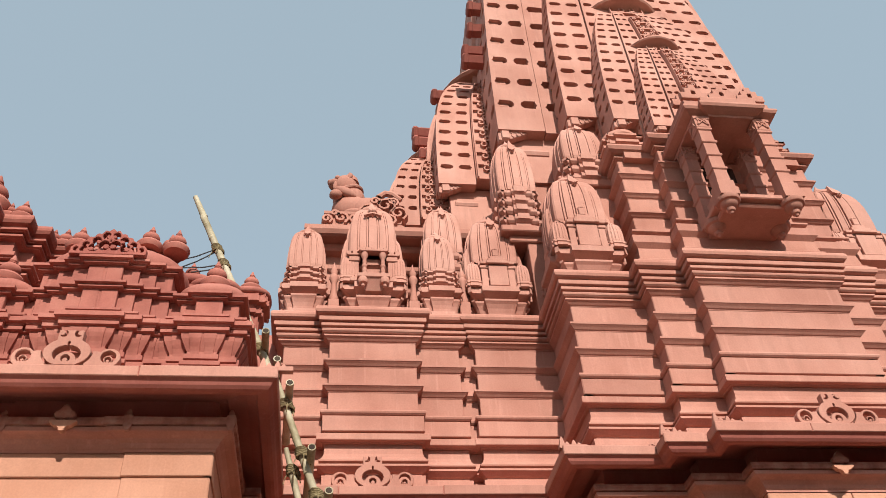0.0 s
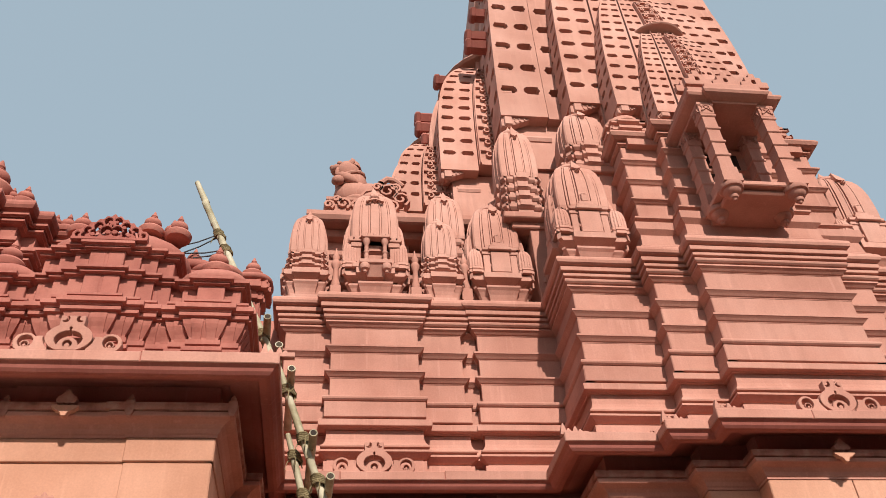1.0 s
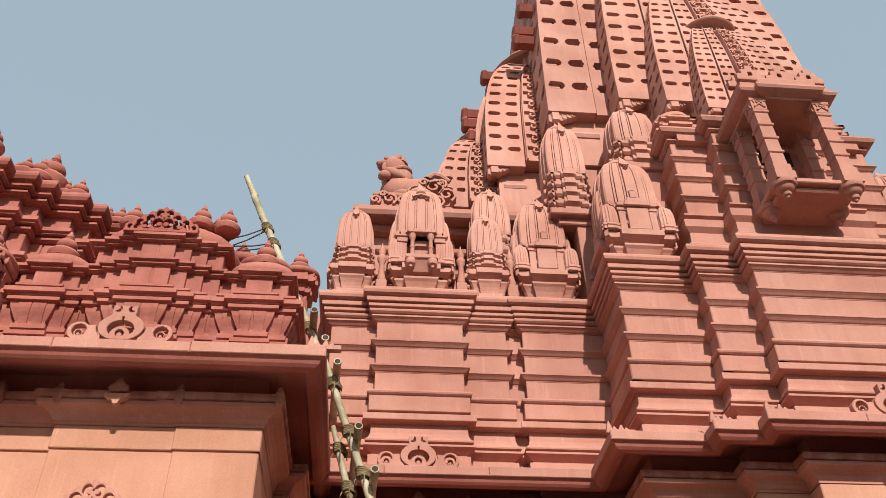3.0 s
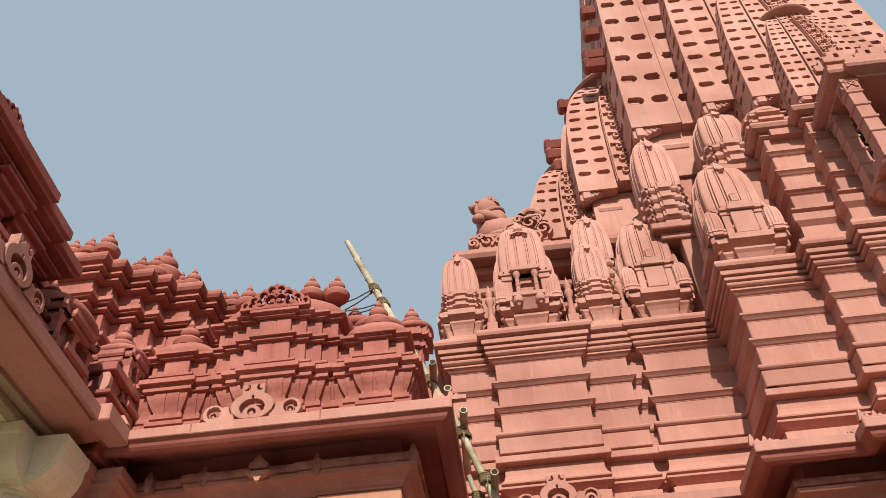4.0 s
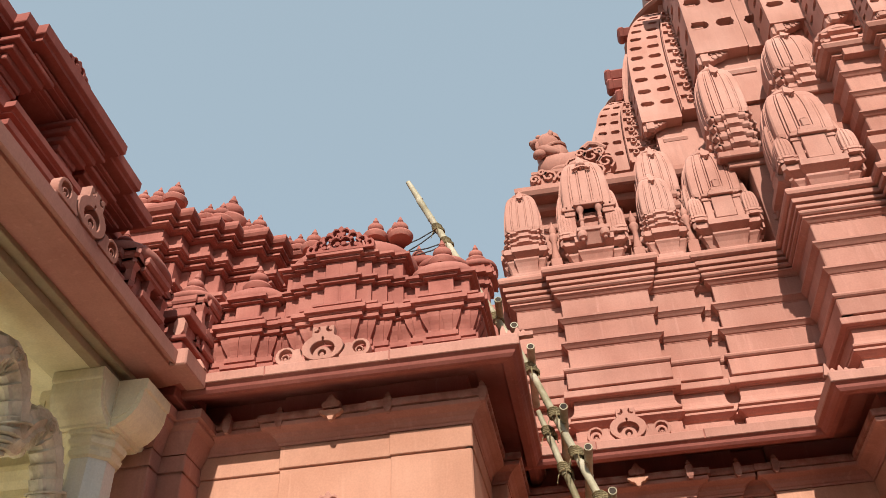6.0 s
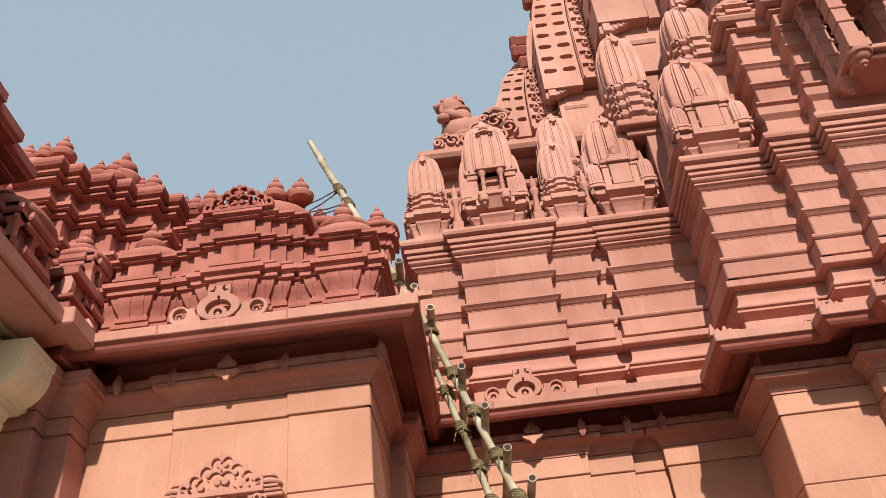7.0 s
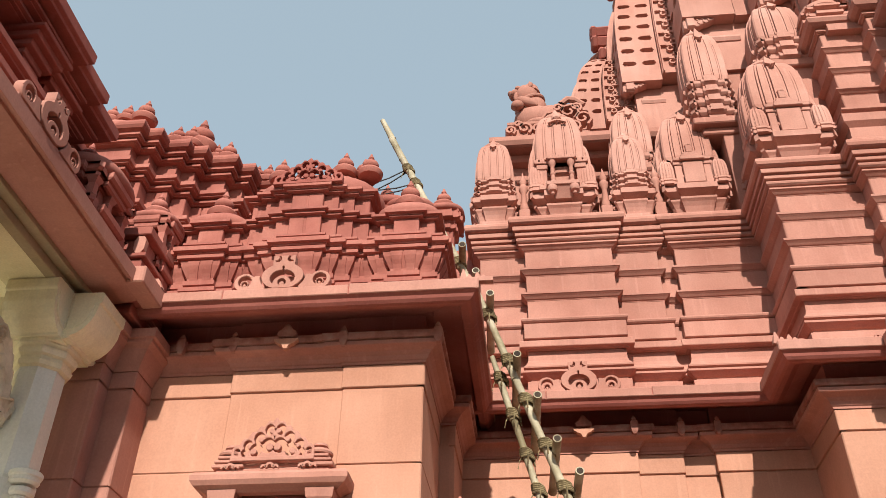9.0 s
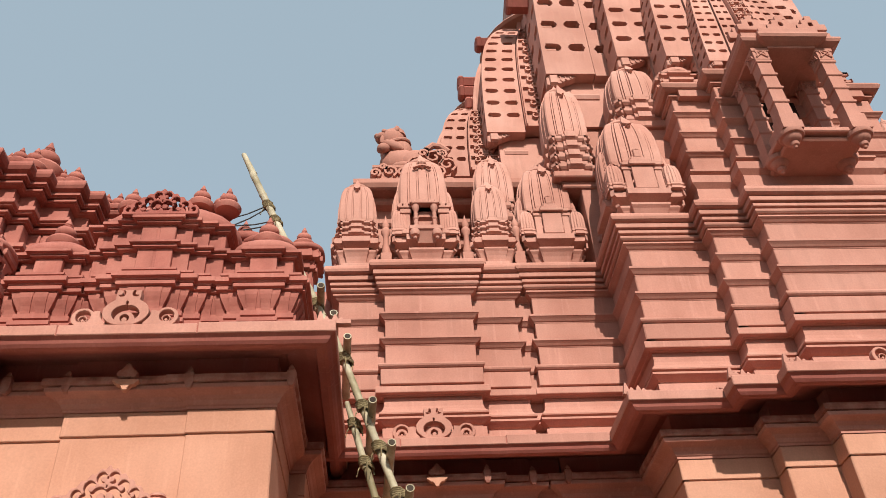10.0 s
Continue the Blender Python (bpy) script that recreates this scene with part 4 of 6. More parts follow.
for z0, prof, pname in ((rz, [(-0.3, 0.0), (-0.02, 0.0), (-0.01, 0.03), (-0.3, 0.035)], "lintel"), (rz + 0.03, [(-0.3, 0.0), (0.0, 0.0), (0.05, 0.02), (0.105, 0.05), (0.125, 0.085), (0.120, 0.12), (0.095, 0.145), (-0.3, 0.15)], "roll_cornice"), (rz + 0.18, [(-0.3, 0.0), (0.02, 0.0), (0.02, 0.03), (0.055, 0.035), (0.06, 0.045), (0.06, 0.115), (0.05, 0.125), (-0.3, 0.13)], "roof_slab"), (rz + 0.31, [(-0.3, 0.0), (0.0, 0.0), (0.0, 0.08), (-0.3, 0.085)], "roof_slab")):
    bm = bmesh.new()
    sweep(bm, ROOFLINE, [(d, z0 + v) for d, v in prof])
    part(pname, bm, PINK, jh)
bm = bmesh.new()
box(bm, jx - jw + 0.02, jx + jw - 0.02, jy + 0.06, 7.83, rz + 0.006, rz + 0.385)
part("roof_core", bm, PINK, jh)


def merlons(u, v):
    """Stepped battlement outline with three peaks, and stepped slits."""
    f = -1.0
    for c in (-0.40, 0.0, 0.40):
        f = max(f, slab2(u, v, c - 0.19, c + 0.19, -0.1, 0.10), slab2(u, v, c - 0.115, c + 0.115, -0.1, 0.19), slab2(u, v, c - 0.045, c + 0.045, -0.1, 0.27))
        f = min(f, -slab2(u, v, c - 0.03, c + 0.03, 0.06, 0.14))
    return f


for dx, yy in ((0, jy - 0.04), (0, jy + 0.20)):
    bm = bmesh.new()
    cut_plate(bm, merlons, -0.62, 0.62, -0.02, 0.30, 0.016, at_y(jx, yy, rz + 0.385 + (yy - jy + 0.04) * 0.6), 0.07, 0.004)
    part("battlement", bm, PINK, jh)
bm = bmesh.new()
box(bm, jx - 0.5, jx + 0.5, jy + 0.10, 7.8, rz + 0.38, rz + 0.53, 0.01)
box(bm, jx - 0.40, jx + 0.40, jy + 0.30, 7.8, rz + 0.53, rz + 0.72, 0.01)
part("roof_step", bm, PINK, jh)


# ---- seated beast of stone (one plain mesh) ----
lx, ly, lz = 0.20, 10.0, 10.62
bm = bmesh.new()
loft(bm, [(-1, -1), (1, -1), (1, 1), (-1, 1)], [(0.40, 0.26, lz), (0.42, 0.28, lz + 0.05), (0.38, 0.25, lz + 0.10), (0.38, 0.25, lz + 0.30), (0.42, 0.28, lz + 0.33), (0.42, 0.28, lz + 0.38)], lx + 0.06, ly)
blob(bm, (lx + 0.10, ly, lz + 0.62), (0.36, 0.25, 0.28), 16, 20)
blob(bm, (lx + 0.02, ly, lz + 0.90), (0.26, 0.22, 0.27), -12, 18)
blob(bm, (lx - 0.04, ly, lz + 1.18), (0.20, 0.19, 0.23), 0, 18)
blob(bm, (lx - 0.19, ly, lz + 1.24), (0.13, 0.13, 0.085), 0)
blob(bm, (lx - 0.29, ly, lz + 1.29), (0.045, 0.06, 0.04))
blob(bm, (lx - 0.18, ly, lz + 1.01), (0.12, 0.11, 0.045), -12)
for dy in (-1, 1):
    blob(bm, (lx - 0.20, ly + dy * 0.10, lz + 1.13), (0.04, 0.03, 0.10), 10)
    blob(bm, (lx - 0.17, ly + dy * 0.12, lz + 1.29), (0.045, 0.035, 0.04))
    blob(bm, (lx + 0.03, ly + dy * 0.15, lz + 1.30), (0.04, 0.03, 0.07), 20)
    blob(bm, (lx + 0.30, ly + dy * 0.17, lz + 0.56), (0.24, 0.12, 0.22), -10)
    blob(bm, (lx + 0.12, ly + dy * 0.21, lz + 0.42), (0.18, 0.08, 0.07))
blob(bm, (lx - 0.04, ly - 0.20, lz + 0.88), (0.19, 0.075, 0.085), 28)
blob(bm, (lx - 0.19, ly - 0.22, lz + 0.80), (0.10, 0.085, 0.085))
blob(bm, (lx - 0.22, ly + 0.14, lz + 0.60), (0.08, 0.07, 0.24), 10)
tube(bm, [(lx + 0.01 + 0.215 * math.cos(t), ly + 0.215 * math.sin(t), lz + 0.99 + 0.10 * math.cos(t)) for t in [radians(24 * q) for q in range(16)]], 0.035, 8)
lathe(bm, [(0.16, lz + 1.25), (0.13, lz + 1.36), (0.08, lz + 1.43), (0.03, lz + 1.47), (0.03, lz + 1.50), (0.005, lz + 1.55)], lx + 0.03, ly, 12)
tube(bm, [(lx + 0.46, ly, lz + 0.72), (lx + 0.50, ly, lz + 0.98), (lx + 0.60, ly, lz + 1.08), (lx + 0.72, ly, lz + 1.06), (lx + 0.86, ly, lz + 0.94)], [0.07, 0.06, 0.055, 0.055, 0.04], 8)
lion = part("stone_lion", bm, PINK, None, smooth=True)
tagged(lion, "seated pink sandstone lion on a carved plinth on the roof", "statue")
th = empty("scroll_plinth", 0.4, 9.85, 10.62, "pierced scrollwork plinth behind and below the stone lion", "plinth")
bm = bmesh.new()
box(bm, -0.22, 1.15, 9.80, 10.25, 10.62, 10.74, 0.015)
part("plinth_slab", bm, PINK, th)
for i, (cx0, cz0, r) in enumerate(((0.50, 11.02, 0.19), (0.78, 11.16, 0.17), (0.98, 11.0, 0.15), (0.10, 10.86, 0.12), (-0.12, 10.83, 0.09), (0.66, 10.86, 0.12), (0.30, 10.84, 0.11), (0.84, 10.86, 0.11), (0.90, 11.24, 0.09), (0.62, 11.24, 0.09), (0.0, 10.95, 0.07))):
    bm = bmesh.new()
    pts = [(cx0 + r * (1 - 0.075 * q) * math.cos(radians(-60 + 45 * q)), 9.86, cz0 + r * (1 - 0.075 * q) * math.sin(radians(-60 + 45 * q))) for q in range(12)]
    ribbon(bm, pts, 0.05, 0.16)
    part("scroll", bm, PINK, th)


# ---- carved acroteria on the eaves ----
def plate_ring(bm, cx, cz, r0, r1, a0, a1, y0, y1, n=14):
    """A flat ring segment of real thickness, in the plane y."""
    q = []
    for i in range(n):
        a = radians(a0 + (a1 - a0) * i / (n - 1))
        q.append([bm.verts.new((cx + r * math.cos(a), y, cz + r * math.sin(a))) for r, y in ((r0, y0), (r1, y0), (r1, y1), (r0, y1))])
    for a, b in zip(q, q[1:]):
        for j in range(4):
            bm.faces.new((a[j], a[(j + 1) % 4], b[(j + 1) % 4], b[j]))
    bm.faces.new(q[0])
    bm.faces.new(q[-1][::-1])


def crescent(u, v, cu, cv, r, k):
    """An opening with a round boss of k times its size left standing at its foot."""
    return min(disc(u, v, cu, cv, r), -disc(u, v, cu, cv - r * 0.42, r * k))


def horseshoe(u, v):
    f = min(disc(u, v, 0, 0.126, 0.186, 0.74), v)
    neck = 0.095 + 0.9 * max(0.0, 0.275 - v) ** 1.5
    f = max(f, slab2(u, v, -0.100, 0.100, 0.262, 0.345), min(neck - abs(u), v - 0.2, 0.30 - v))
    f = min(f, -min(disc(u, v, 0, 0.108, 0.110, 0.76), -disc(u, v, 0, 0.056, 0.080, 0.88)), -disc(u, v, 0, 0.215, 0.010, 1.8))
    f = min(f, -crescent(u, v, 0, 0.062, 0.036, 0.62))
    for sg in (-1, 1):
        f = min(f, -min(disc(u, v, sg * 0.058, 0.310, 0.032), -disc(u, v, sg * 0.074, 0.316, 0.025)))
    return f


def side_scroll(u, v):
    f = max(disc(u, v, 0.335, 0.078, 0.092), slab2(u, v, 0.15, 0.345, 0.0, 0.150 - 0.12 * (u - 0.15)))
    f = min(f, v, math.hypot(u, (v - 0.126) / 0.74) - 0.202)
    f = min(f, -crescent(u, v, 0.332, 0.086, 0.060, 0.62), -crescent(u, v, 0.332, 0.058, 0.026, 0.55))
    return f


def acroterion():
    th = empty("eave_ornament", 0, 0, 0, "scrolled pierced stone ornament standing on the eave", "ornament", "scrolled ornaments on the eaves")
    bm = bmesh.new()
    box(bm, -0.42, 0.42, -0.02, 0.045, -0.01, 0.016, 0.005)
    part("base_strip", bm, PINK, th)
    bm = bmesh.new()
    cut_plate(bm, horseshoe, -0.20, 0.20, -0.01, 0.36, 0.0065, lambda u, v, d: (u, -0.04 + d, v), 0.08, 0.006)
    part("horseshoe", bm, PINK, th)
    for sg in (-1, 1):
        bm = bmesh.new()
        cut_plate(bm, side_scroll, 0.12, 0.44, -0.01, 0.19, 0.0065, lambda u, v, d: (sg * u, -0.033 + d, v), 0.066, 0.006)
        part("side_scroll", bm, PINK, th)
    bm = bmesh.new()
    box(bm, -0.17, 0.17, 0.041, 0.050, 0.0, 0.17)
    part("backing", bm, PINK, th)
    return th


ac = acroterion()
ac.matrix_basis = pose(-2.13, 6.20, 5.722)
copy_thing(ac, pose(0.48, 8.34, 5.722))
copy_thing(ac, pose(4.98, 7.02, 5.722))
copy_thing(ac, pose(-3.28, 4.18, 5.72, 0, 0, 90))
# small broken horns at the eave's corners
for x, y, rz_ in ((-0.50, 6.20, 0), (CX - HALF1 - 0.48, 7.48, 0), (CX - HALF2 - 0.46, 7.22, 0), (CX - HALF3 - 0.52, 7.0, 0)):
    th = empty("corner_horn", x, y, 5.71, "small chipped stone horn at the eave's corner", "ornament", "horns on the eave's corners")
    bm = bmesh.new()
    sweep(bm, [(x - 0.07, y), (x + 0.20, y)], [(0.03, 5.705), (0.03, 5.745), (0.0, 5.76), (-0.03, 5.745), (-0.03, 5.705)])
    for q, (dx, hh) in enumerate(((-0.05, 0.085), (0.0, 0.03), (0.07, 0.05), (0.12, 0.02))):
        loft(bm, [(-1, -1), (1, -1), (1, 1), (-1, 1)], [(0.035, 0.03, 5.71), (0.02, 0.025, 5.74 + hh * 0.5), (0.006, 0.02, 5.75 + hh)], x + dx, y)
    part("horn", bm, PINK, th)
th = empty("small_ornament", 3.27, 7.46, 5.712, "small pierced stone rosette on the eave", "ornament")
bm = bmesh.new()
plate_ring(bm, 3.27, 5.74, 0.022, 0.045, -20, 200, 7.44, 7.48, 12)
plate_ring(bm, 3.20, 5.735, 0.01, 0.03, 0, 200, 7.44, 7.48, 8)
plate_ring(bm, 3.34, 5.735, 0.01, 0.03, -20, 180, 7.44, 7.48, 8)
part("rosette", bm, PINK, th)

# ---- stepped roof of the entrance bay ----
bay_roof = empty("bay_roof", -2.18, 7.4, 5.8, "red stepped stone roof of the entrance bay with block courses", "roof", kind="structure")
SIDE_L, SIDE_R = -3.17, -1.17


def steps_plan(blocks, x0, x1, y_back, y_end):
    """A front that steps forward for each block: (centre, [(half width, y), ...] from the outside in)."""
    pts = [(x0, y_back)]
    for c, rings in blocks:
        prev = y_back
        for hw, y in rings:
            pts += [(c - hw, prev), (c - hw, y)]
            prev = y
        for i in range(len(rings) - 1, -1, -1):
            hw, y = rings[i]
            nxt = rings[i - 1][1] if i > 0 else y_back
            pts += [(c + hw, y), (c + hw, nxt)]
    pts.append((x1, y_back))
    if y_end:
        pts.append((x1, y_end))
    out = [pts[0]]
    for p in pts[1:]:
        if math.hypot(p[0] - out[-1][0], p[1] - out[-1][1]) > 1e-4:
            out.append(p)
    return out


MID_RINGS = [(0.46, 6.85), (0.31, 6.80), (0.16, 6.75)]
SIDE_RINGS = [(0.29, 6.86), (0.13, 6.81)]
ALL = steps_plan([(SIDE_L, SIDE_RINGS), (-2.18, MID_RINGS), (SIDE_R, SIDE_RINGS)], -3.62, -0.86, 6.90, 8.75)
MID = [(-2.79, 7.9)] + steps_plan([(-2.18, MID_RINGS)], -2.79, -1.57, 6.90, None) + [(-1.57, 7.9)]


def blocks_row(plan, z0, z1, out, parent, material=ROSE, wide=0.15):
    """A row of curved bracket stones, narrow at the foot and flaring to the slab above."""
    for (xa, ya), (xb, yb) in zip(plan, plan[1:]):
        ln = math.hypot(xb - xa, yb - ya)
        if ln < 0.10:
            continue
        dx, dy = (xb - xa) / ln, (yb - ya) / ln
        nx, ny = dy, -dx
        n = max(1, round(ln / wide))
        for k in range(n):
            s0, s1 = ln * k / n + 0.006, ln * (k + 1) / n - 0.006
            bm = bmesh.new()
            h = z1 - z0
            rings = []
            for v, o, sh in ((0, 0.012, 0.020), (0.16, 0.020, 0.019), (0.36, out * 0.44, 0.016), (0.56, out * 0.70, 0.011), (0.76, out * 0.90, 0.005), (0.92, out * 0.98, 0.0), (1.0, out, 0.0)):
                rings.append([bm.verts.new((xa + dx * s + nx * q, ya + dy * s + ny * q, z0 + v * h)) for s, q in ((s0 + sh, -0.05), (s1 - sh, -0.05), (s1 - sh, o), (s0 + sh, o))])
            for a, b in zip(rings, rings[1:]):
                for j in range(4):
                    bm.faces.new((a[j], a[(j + 1) % 4], b[(j + 1) % 4], b[j]))
            bm.faces.new(rings[0][::-1])
            bm.faces.new(rings[-1])
            part("block", bm, material, parent)


def roof_courses(plan, parent, levels, material=ROSE):
    for kind, z0, z1, out in levels:
        if kind == "core":
            core(plan, z0, z1, 0.3, material, parent, "core")
        elif kind == "slab":
            h = z1 - z0
            course(plan, [(-0.2, z0), (out - 0.034, z0), (out - 0.031, z0 + 0.18 * h), (out - 0.006, z0 + 0.27 * h), (out, z0 + 0.32 * h), (out, z1 - 0.06 * h), (out - 0.008, z1), (-0.2, z1 + 0.003)], material, parent, "slab")
        elif kind == "roll":
            h = z1 - z0
            course(plan, [(-0.2, z0), (out - 0.09, z0), (out - 0.085, z0 + 0.12 * h), (out - 0.03, z0 + 0.22 * h), (out - 0.005, z0 + 0.42 * h), (out, z0 + 0.60 * h), (out - 0.012, z0 + 0.84 * h), (out - 0.05, z1), (-0.2, z1 + 0.003)], material, parent, "roll")
        elif kind == "recess":
            course(plan, [(out - 0.2, z0), (out, z0), (out, z1), (out - 0.2, z1)], material, parent, "recessed_wall")
        elif kind == "panel":
            panels(plan, z0, z1, out, material, parent, "stone_panel", longest=0.26, joint=0.02)
        elif kind == "block":
            h = z1 - z0
            course(plan, [(-0.1, z0), (0.002, z0), (0.004, z0 + 0.16 * h), (out * 0.40 - 0.008, z0 + 0.36 * h), (out * 0.64 - 0.008, z0 + 0.56 * h), (out * 0.86 - 0.008, z0 + 0.76 * h), (out - 0.008, z1), (-0.1, z1 + 0.002)], material, parent, "cyma")
            blocks_row(plan, z0, z1, out, parent, material, 0.14)


roof_courses(ALL, bay_roof, (("core", 5.8, 6.70, 0), ("slab", 5.95, 6.04, 0.04), ("slab", 6.055, 6.115, 0.02), ("slab", 6.125, 6.195, 0.05), ("slab", 6.205, 6.285, 0.025), ("block", 6.285, 6.475, 0.080), ("slab", 6.478, 6.535, 0.105), ("slab", 6.540, 6.618, 0.145), ("slab", 6.626, 6.660, 0.055), ("slab", 6.662, 6.702, 0.085)))
roof_courses(MID, bay_roof, (("core", 6.65, 7.3, 0), ("panel", 6.702, 6.980, 0.006), ("slab", 6.975, 7.000, 0.045), ("slab", 7.002, 7.042, 0.075), ("panel", 7.045, 7.268, 0.006), ("slab", 7.268, 7.292, 0.050), ("slab", 7.294, 7.342, 0.090)))
for c in (SIDE_L, SIDE_R):
    pl = [(c - 0.27, 7.5)] + steps_plan([(c, [(0.125, 6.84)])], c - 0.27, c + 0.27, 6.90, None) + [(c + 0.27, 7.5)]
    roof_courses(pl, bay_roof, (("core", 6.65, 6.98, 0), ("panel", 6.702, 6.942, 0.006), ("slab", 6.938, 6.960, 0.045), ("slab", 6.962, 7.010, 0.085)))
bm = bmesh.new()
box(bm, -3.6, -0.9, 6.95, 8.8, 5.8, 6.98)
box(bm, -2.76, -1.60, 6.95, 8.4, 6.9, 7.335)
box(bm, -1.3, -0.42, 9.3, 10.2, 5.8, 8.32)
part("roof_mass", bm, ROSE, bay_roof)


def cushion(x, y, z, rx, ry, h, parent, material=ROSE):
    bm = bmesh.new()
    seg = 26
    poly = [(math.copysign(abs(math.cos(a)) ** 0.75, math.cos(a)), math.copysign(abs(math.sin(a)) ** 0.75, math.sin(a))) for a in [2 * math.pi * i / seg for i in range(seg)]]
    loft(bm, poly, [(rx * k, ry * k, z + h * v) for k, v in ((0.90, -0.05), (0.99, 0.06), (1.02, 0.20), (1.0, 0.34), (0.93, 0.47), (0.84, 0.56), (0.74, 0.68), (0.56, 0.84), (0.34, 0.95), (0.16, 1.0))], x, y)
    return part("cushion_dome", bm, material, parent, smooth=True)


def roof_finial(x, y, z, s, material=ROSE):
    """Round pot-shaped finial with a pointed tip."""
    th = empty("roof_finial", x, y, z, "red round pot-shaped stone finial with pointed tip", "finial", "finials on the stepped roofs")
    bm = bmesh.new()
    lathe(bm, [(0.80 * s, z - 0.25 * s), (0.92 * s, z - 0.05 * s), (0.95 * s, z + 0.10 * s), (0.86 * s, z + 0.26 * s), (0.62 * s, z + 0.38 * s), (0.36 * s, z + 0.43 * s), (0.34 * s, z + 0.54 * s)], x, y, 20)
    part("foot_lobe", bm, material, th, smooth=True)
    b, r = z + 0.50 * s, 0.60 * s
    bm = bmesh.new()
    lathe(bm, [(0.55 * r, b), (0.62 * r, b + 0.06 * r), (0.88 * r, b + 0.24 * r), (0.99 * r, b + 0.50 * r), (1.0 * r, b + 0.70 * r), (0.90 * r, b + 0.95 * r), (0.68 * r, b + 1.15 * r), (0.42 * r, b + 1.26 * r), (0.36 * r, b + 1.32 * r)], x, y, 20)
    part("pot", bm, material, th, smooth=True)
    bm = bmesh.new()
    lathe(bm, [(0.34 * r, b + 1.28 * r), (0.50 * r, b + 1.36 * r), (0.52 * r, b + 1.44 * r), (0.36 * r, b + 1.54 * r), (0.30 * r, b + 1.62 * r), (0.38 * r, b + 1.74 * r), (0.36 * r, b + 1.86 * r), (0.22 * r, b + 2.15 * r), (0.12 * r, b + 2.45 * r), (0.04 * r, b + 2.56 * r)], x, y, 14)
    part("tip", bm, material, th, smooth=True)
    return th


for c in (SIDE_L, SIDE_R):
    cushion(c, 7.14, 7.01, 0.345, 0.34, 0.28, bay_roof)
    roof_finial(c, 7.02, 7.25, 0.17)
cushion(-2.18, 7.36, 7.34, 0.70, 0.56, 0.52, bay_roof)
for x, y, z in ((-2.62, 7.12, 7.80), (-2.40, 7.3, 7.9), (-1.92, 7.12, 7.84), (-1.74, 7.28, 7.88), (-1.64, 7.12, 7.80)):
    roof_finial(x, y, z, 0.15)
# lobe and pot on the corner next to the wing, and the row behind it
for x, y, z, k in ((-0.88, 7.62, 7.53, 0.60), (-1.25, 7.55, 7.50, 0.8), (-1.52, 7.6, 7.55, 0.9)):
    bm = bmesh.new()
    loft(bm, RIBS, [(r * k, r * k, h) for r, h in ((0.20, 6.8), (0.20, z - 0.26), (0.27, z - 0.24), (0.27, z - 0.19), (0.23, z - 0.18), (0.25, z - 0.13), (0.36, z - 0.12), (0.36, z - 0.06), (0.32, z - 0.05), (0.32, z))], x, y)
    part("turret_block", bm, ROSE, bay_roof)
    cushion(x, y, z, 0.38 * k, 0.38 * k, 0.24 * k, bay_roof)
    roof_finial(x, y - 0.04, z + 0.22 * k, 0.135)


def crest(x, y, z, w, h, label, material=RED, depth=0.05):
    """Pierced fan crest: scrolls that rise to a point in the middle."""
    th = empty("pierced_crest", x, y, z, label, "crest", "pierced crests")
    bm = bmesh.new()
    box(bm, x - w, x + w, y - depth, y + depth, z, z + h * 0.10, 0.004)
    part("crest_base", bm, material, th)
    cols = ((-0.13, 0.74, 0.11, 1), (0.13, 0.74, 0.11, -1), (-0.14, 0.36, 0.15, 1), (0.14, 0.36, 0.15, -1), (-0.36, 0.54, 0.12, 1), (0.36, 0.54, 0.12, -1), (-0.42, 0.26, 0.13, -1), (0.42, 0.26, 0.13, 1), (-0.62, 0.38, 0.10, 1), (0.62, 0.38, 0.10, -1), (-0.68, 0.20, 0.08, 1), (0.68, 0.20, 0.08, -1), (-0.86, 0.22, 0.07, 1), (0.86, 0.22, 0.07, -1))

    def fan(u, v):
        a, k = u / w, v / h
        rim = 1.0 - 0.72 * abs(a) ** 1.25 + 0.035 * math.cos(a * 34.0)
        f = min((rim - k) * h * 0.7, v, w * 0.99 - abs(u))
        for cu, cv, r, sg in cols:
            d = min(disc(u, v, cu * w, cv * h, r * h * 1.02, 1.2), -disc(u, v, (cu + sg * 0.05) * w, (cv - 0.03) * h, r * h * 0.56))
            f = min(f, -d)
        return min(f, -slab2(u, v, -0.016 * w, 0.016 * w, 0.50 * h, 0.60 * h))
    bm = bmesh.new()
    cut_plate(bm, fan, -w, w, -0.005, h * 1.06, w * 0.030, at_y(x, y - depth * 0.7, z), depth * 1.4, depth * 0.12)
    part("fan_plate", bm, material, th)
    return th


crest(-2.18, 6.71, 7.345, 0.36, 0.34, "pierced scrolled stone crest on the stepped roof")

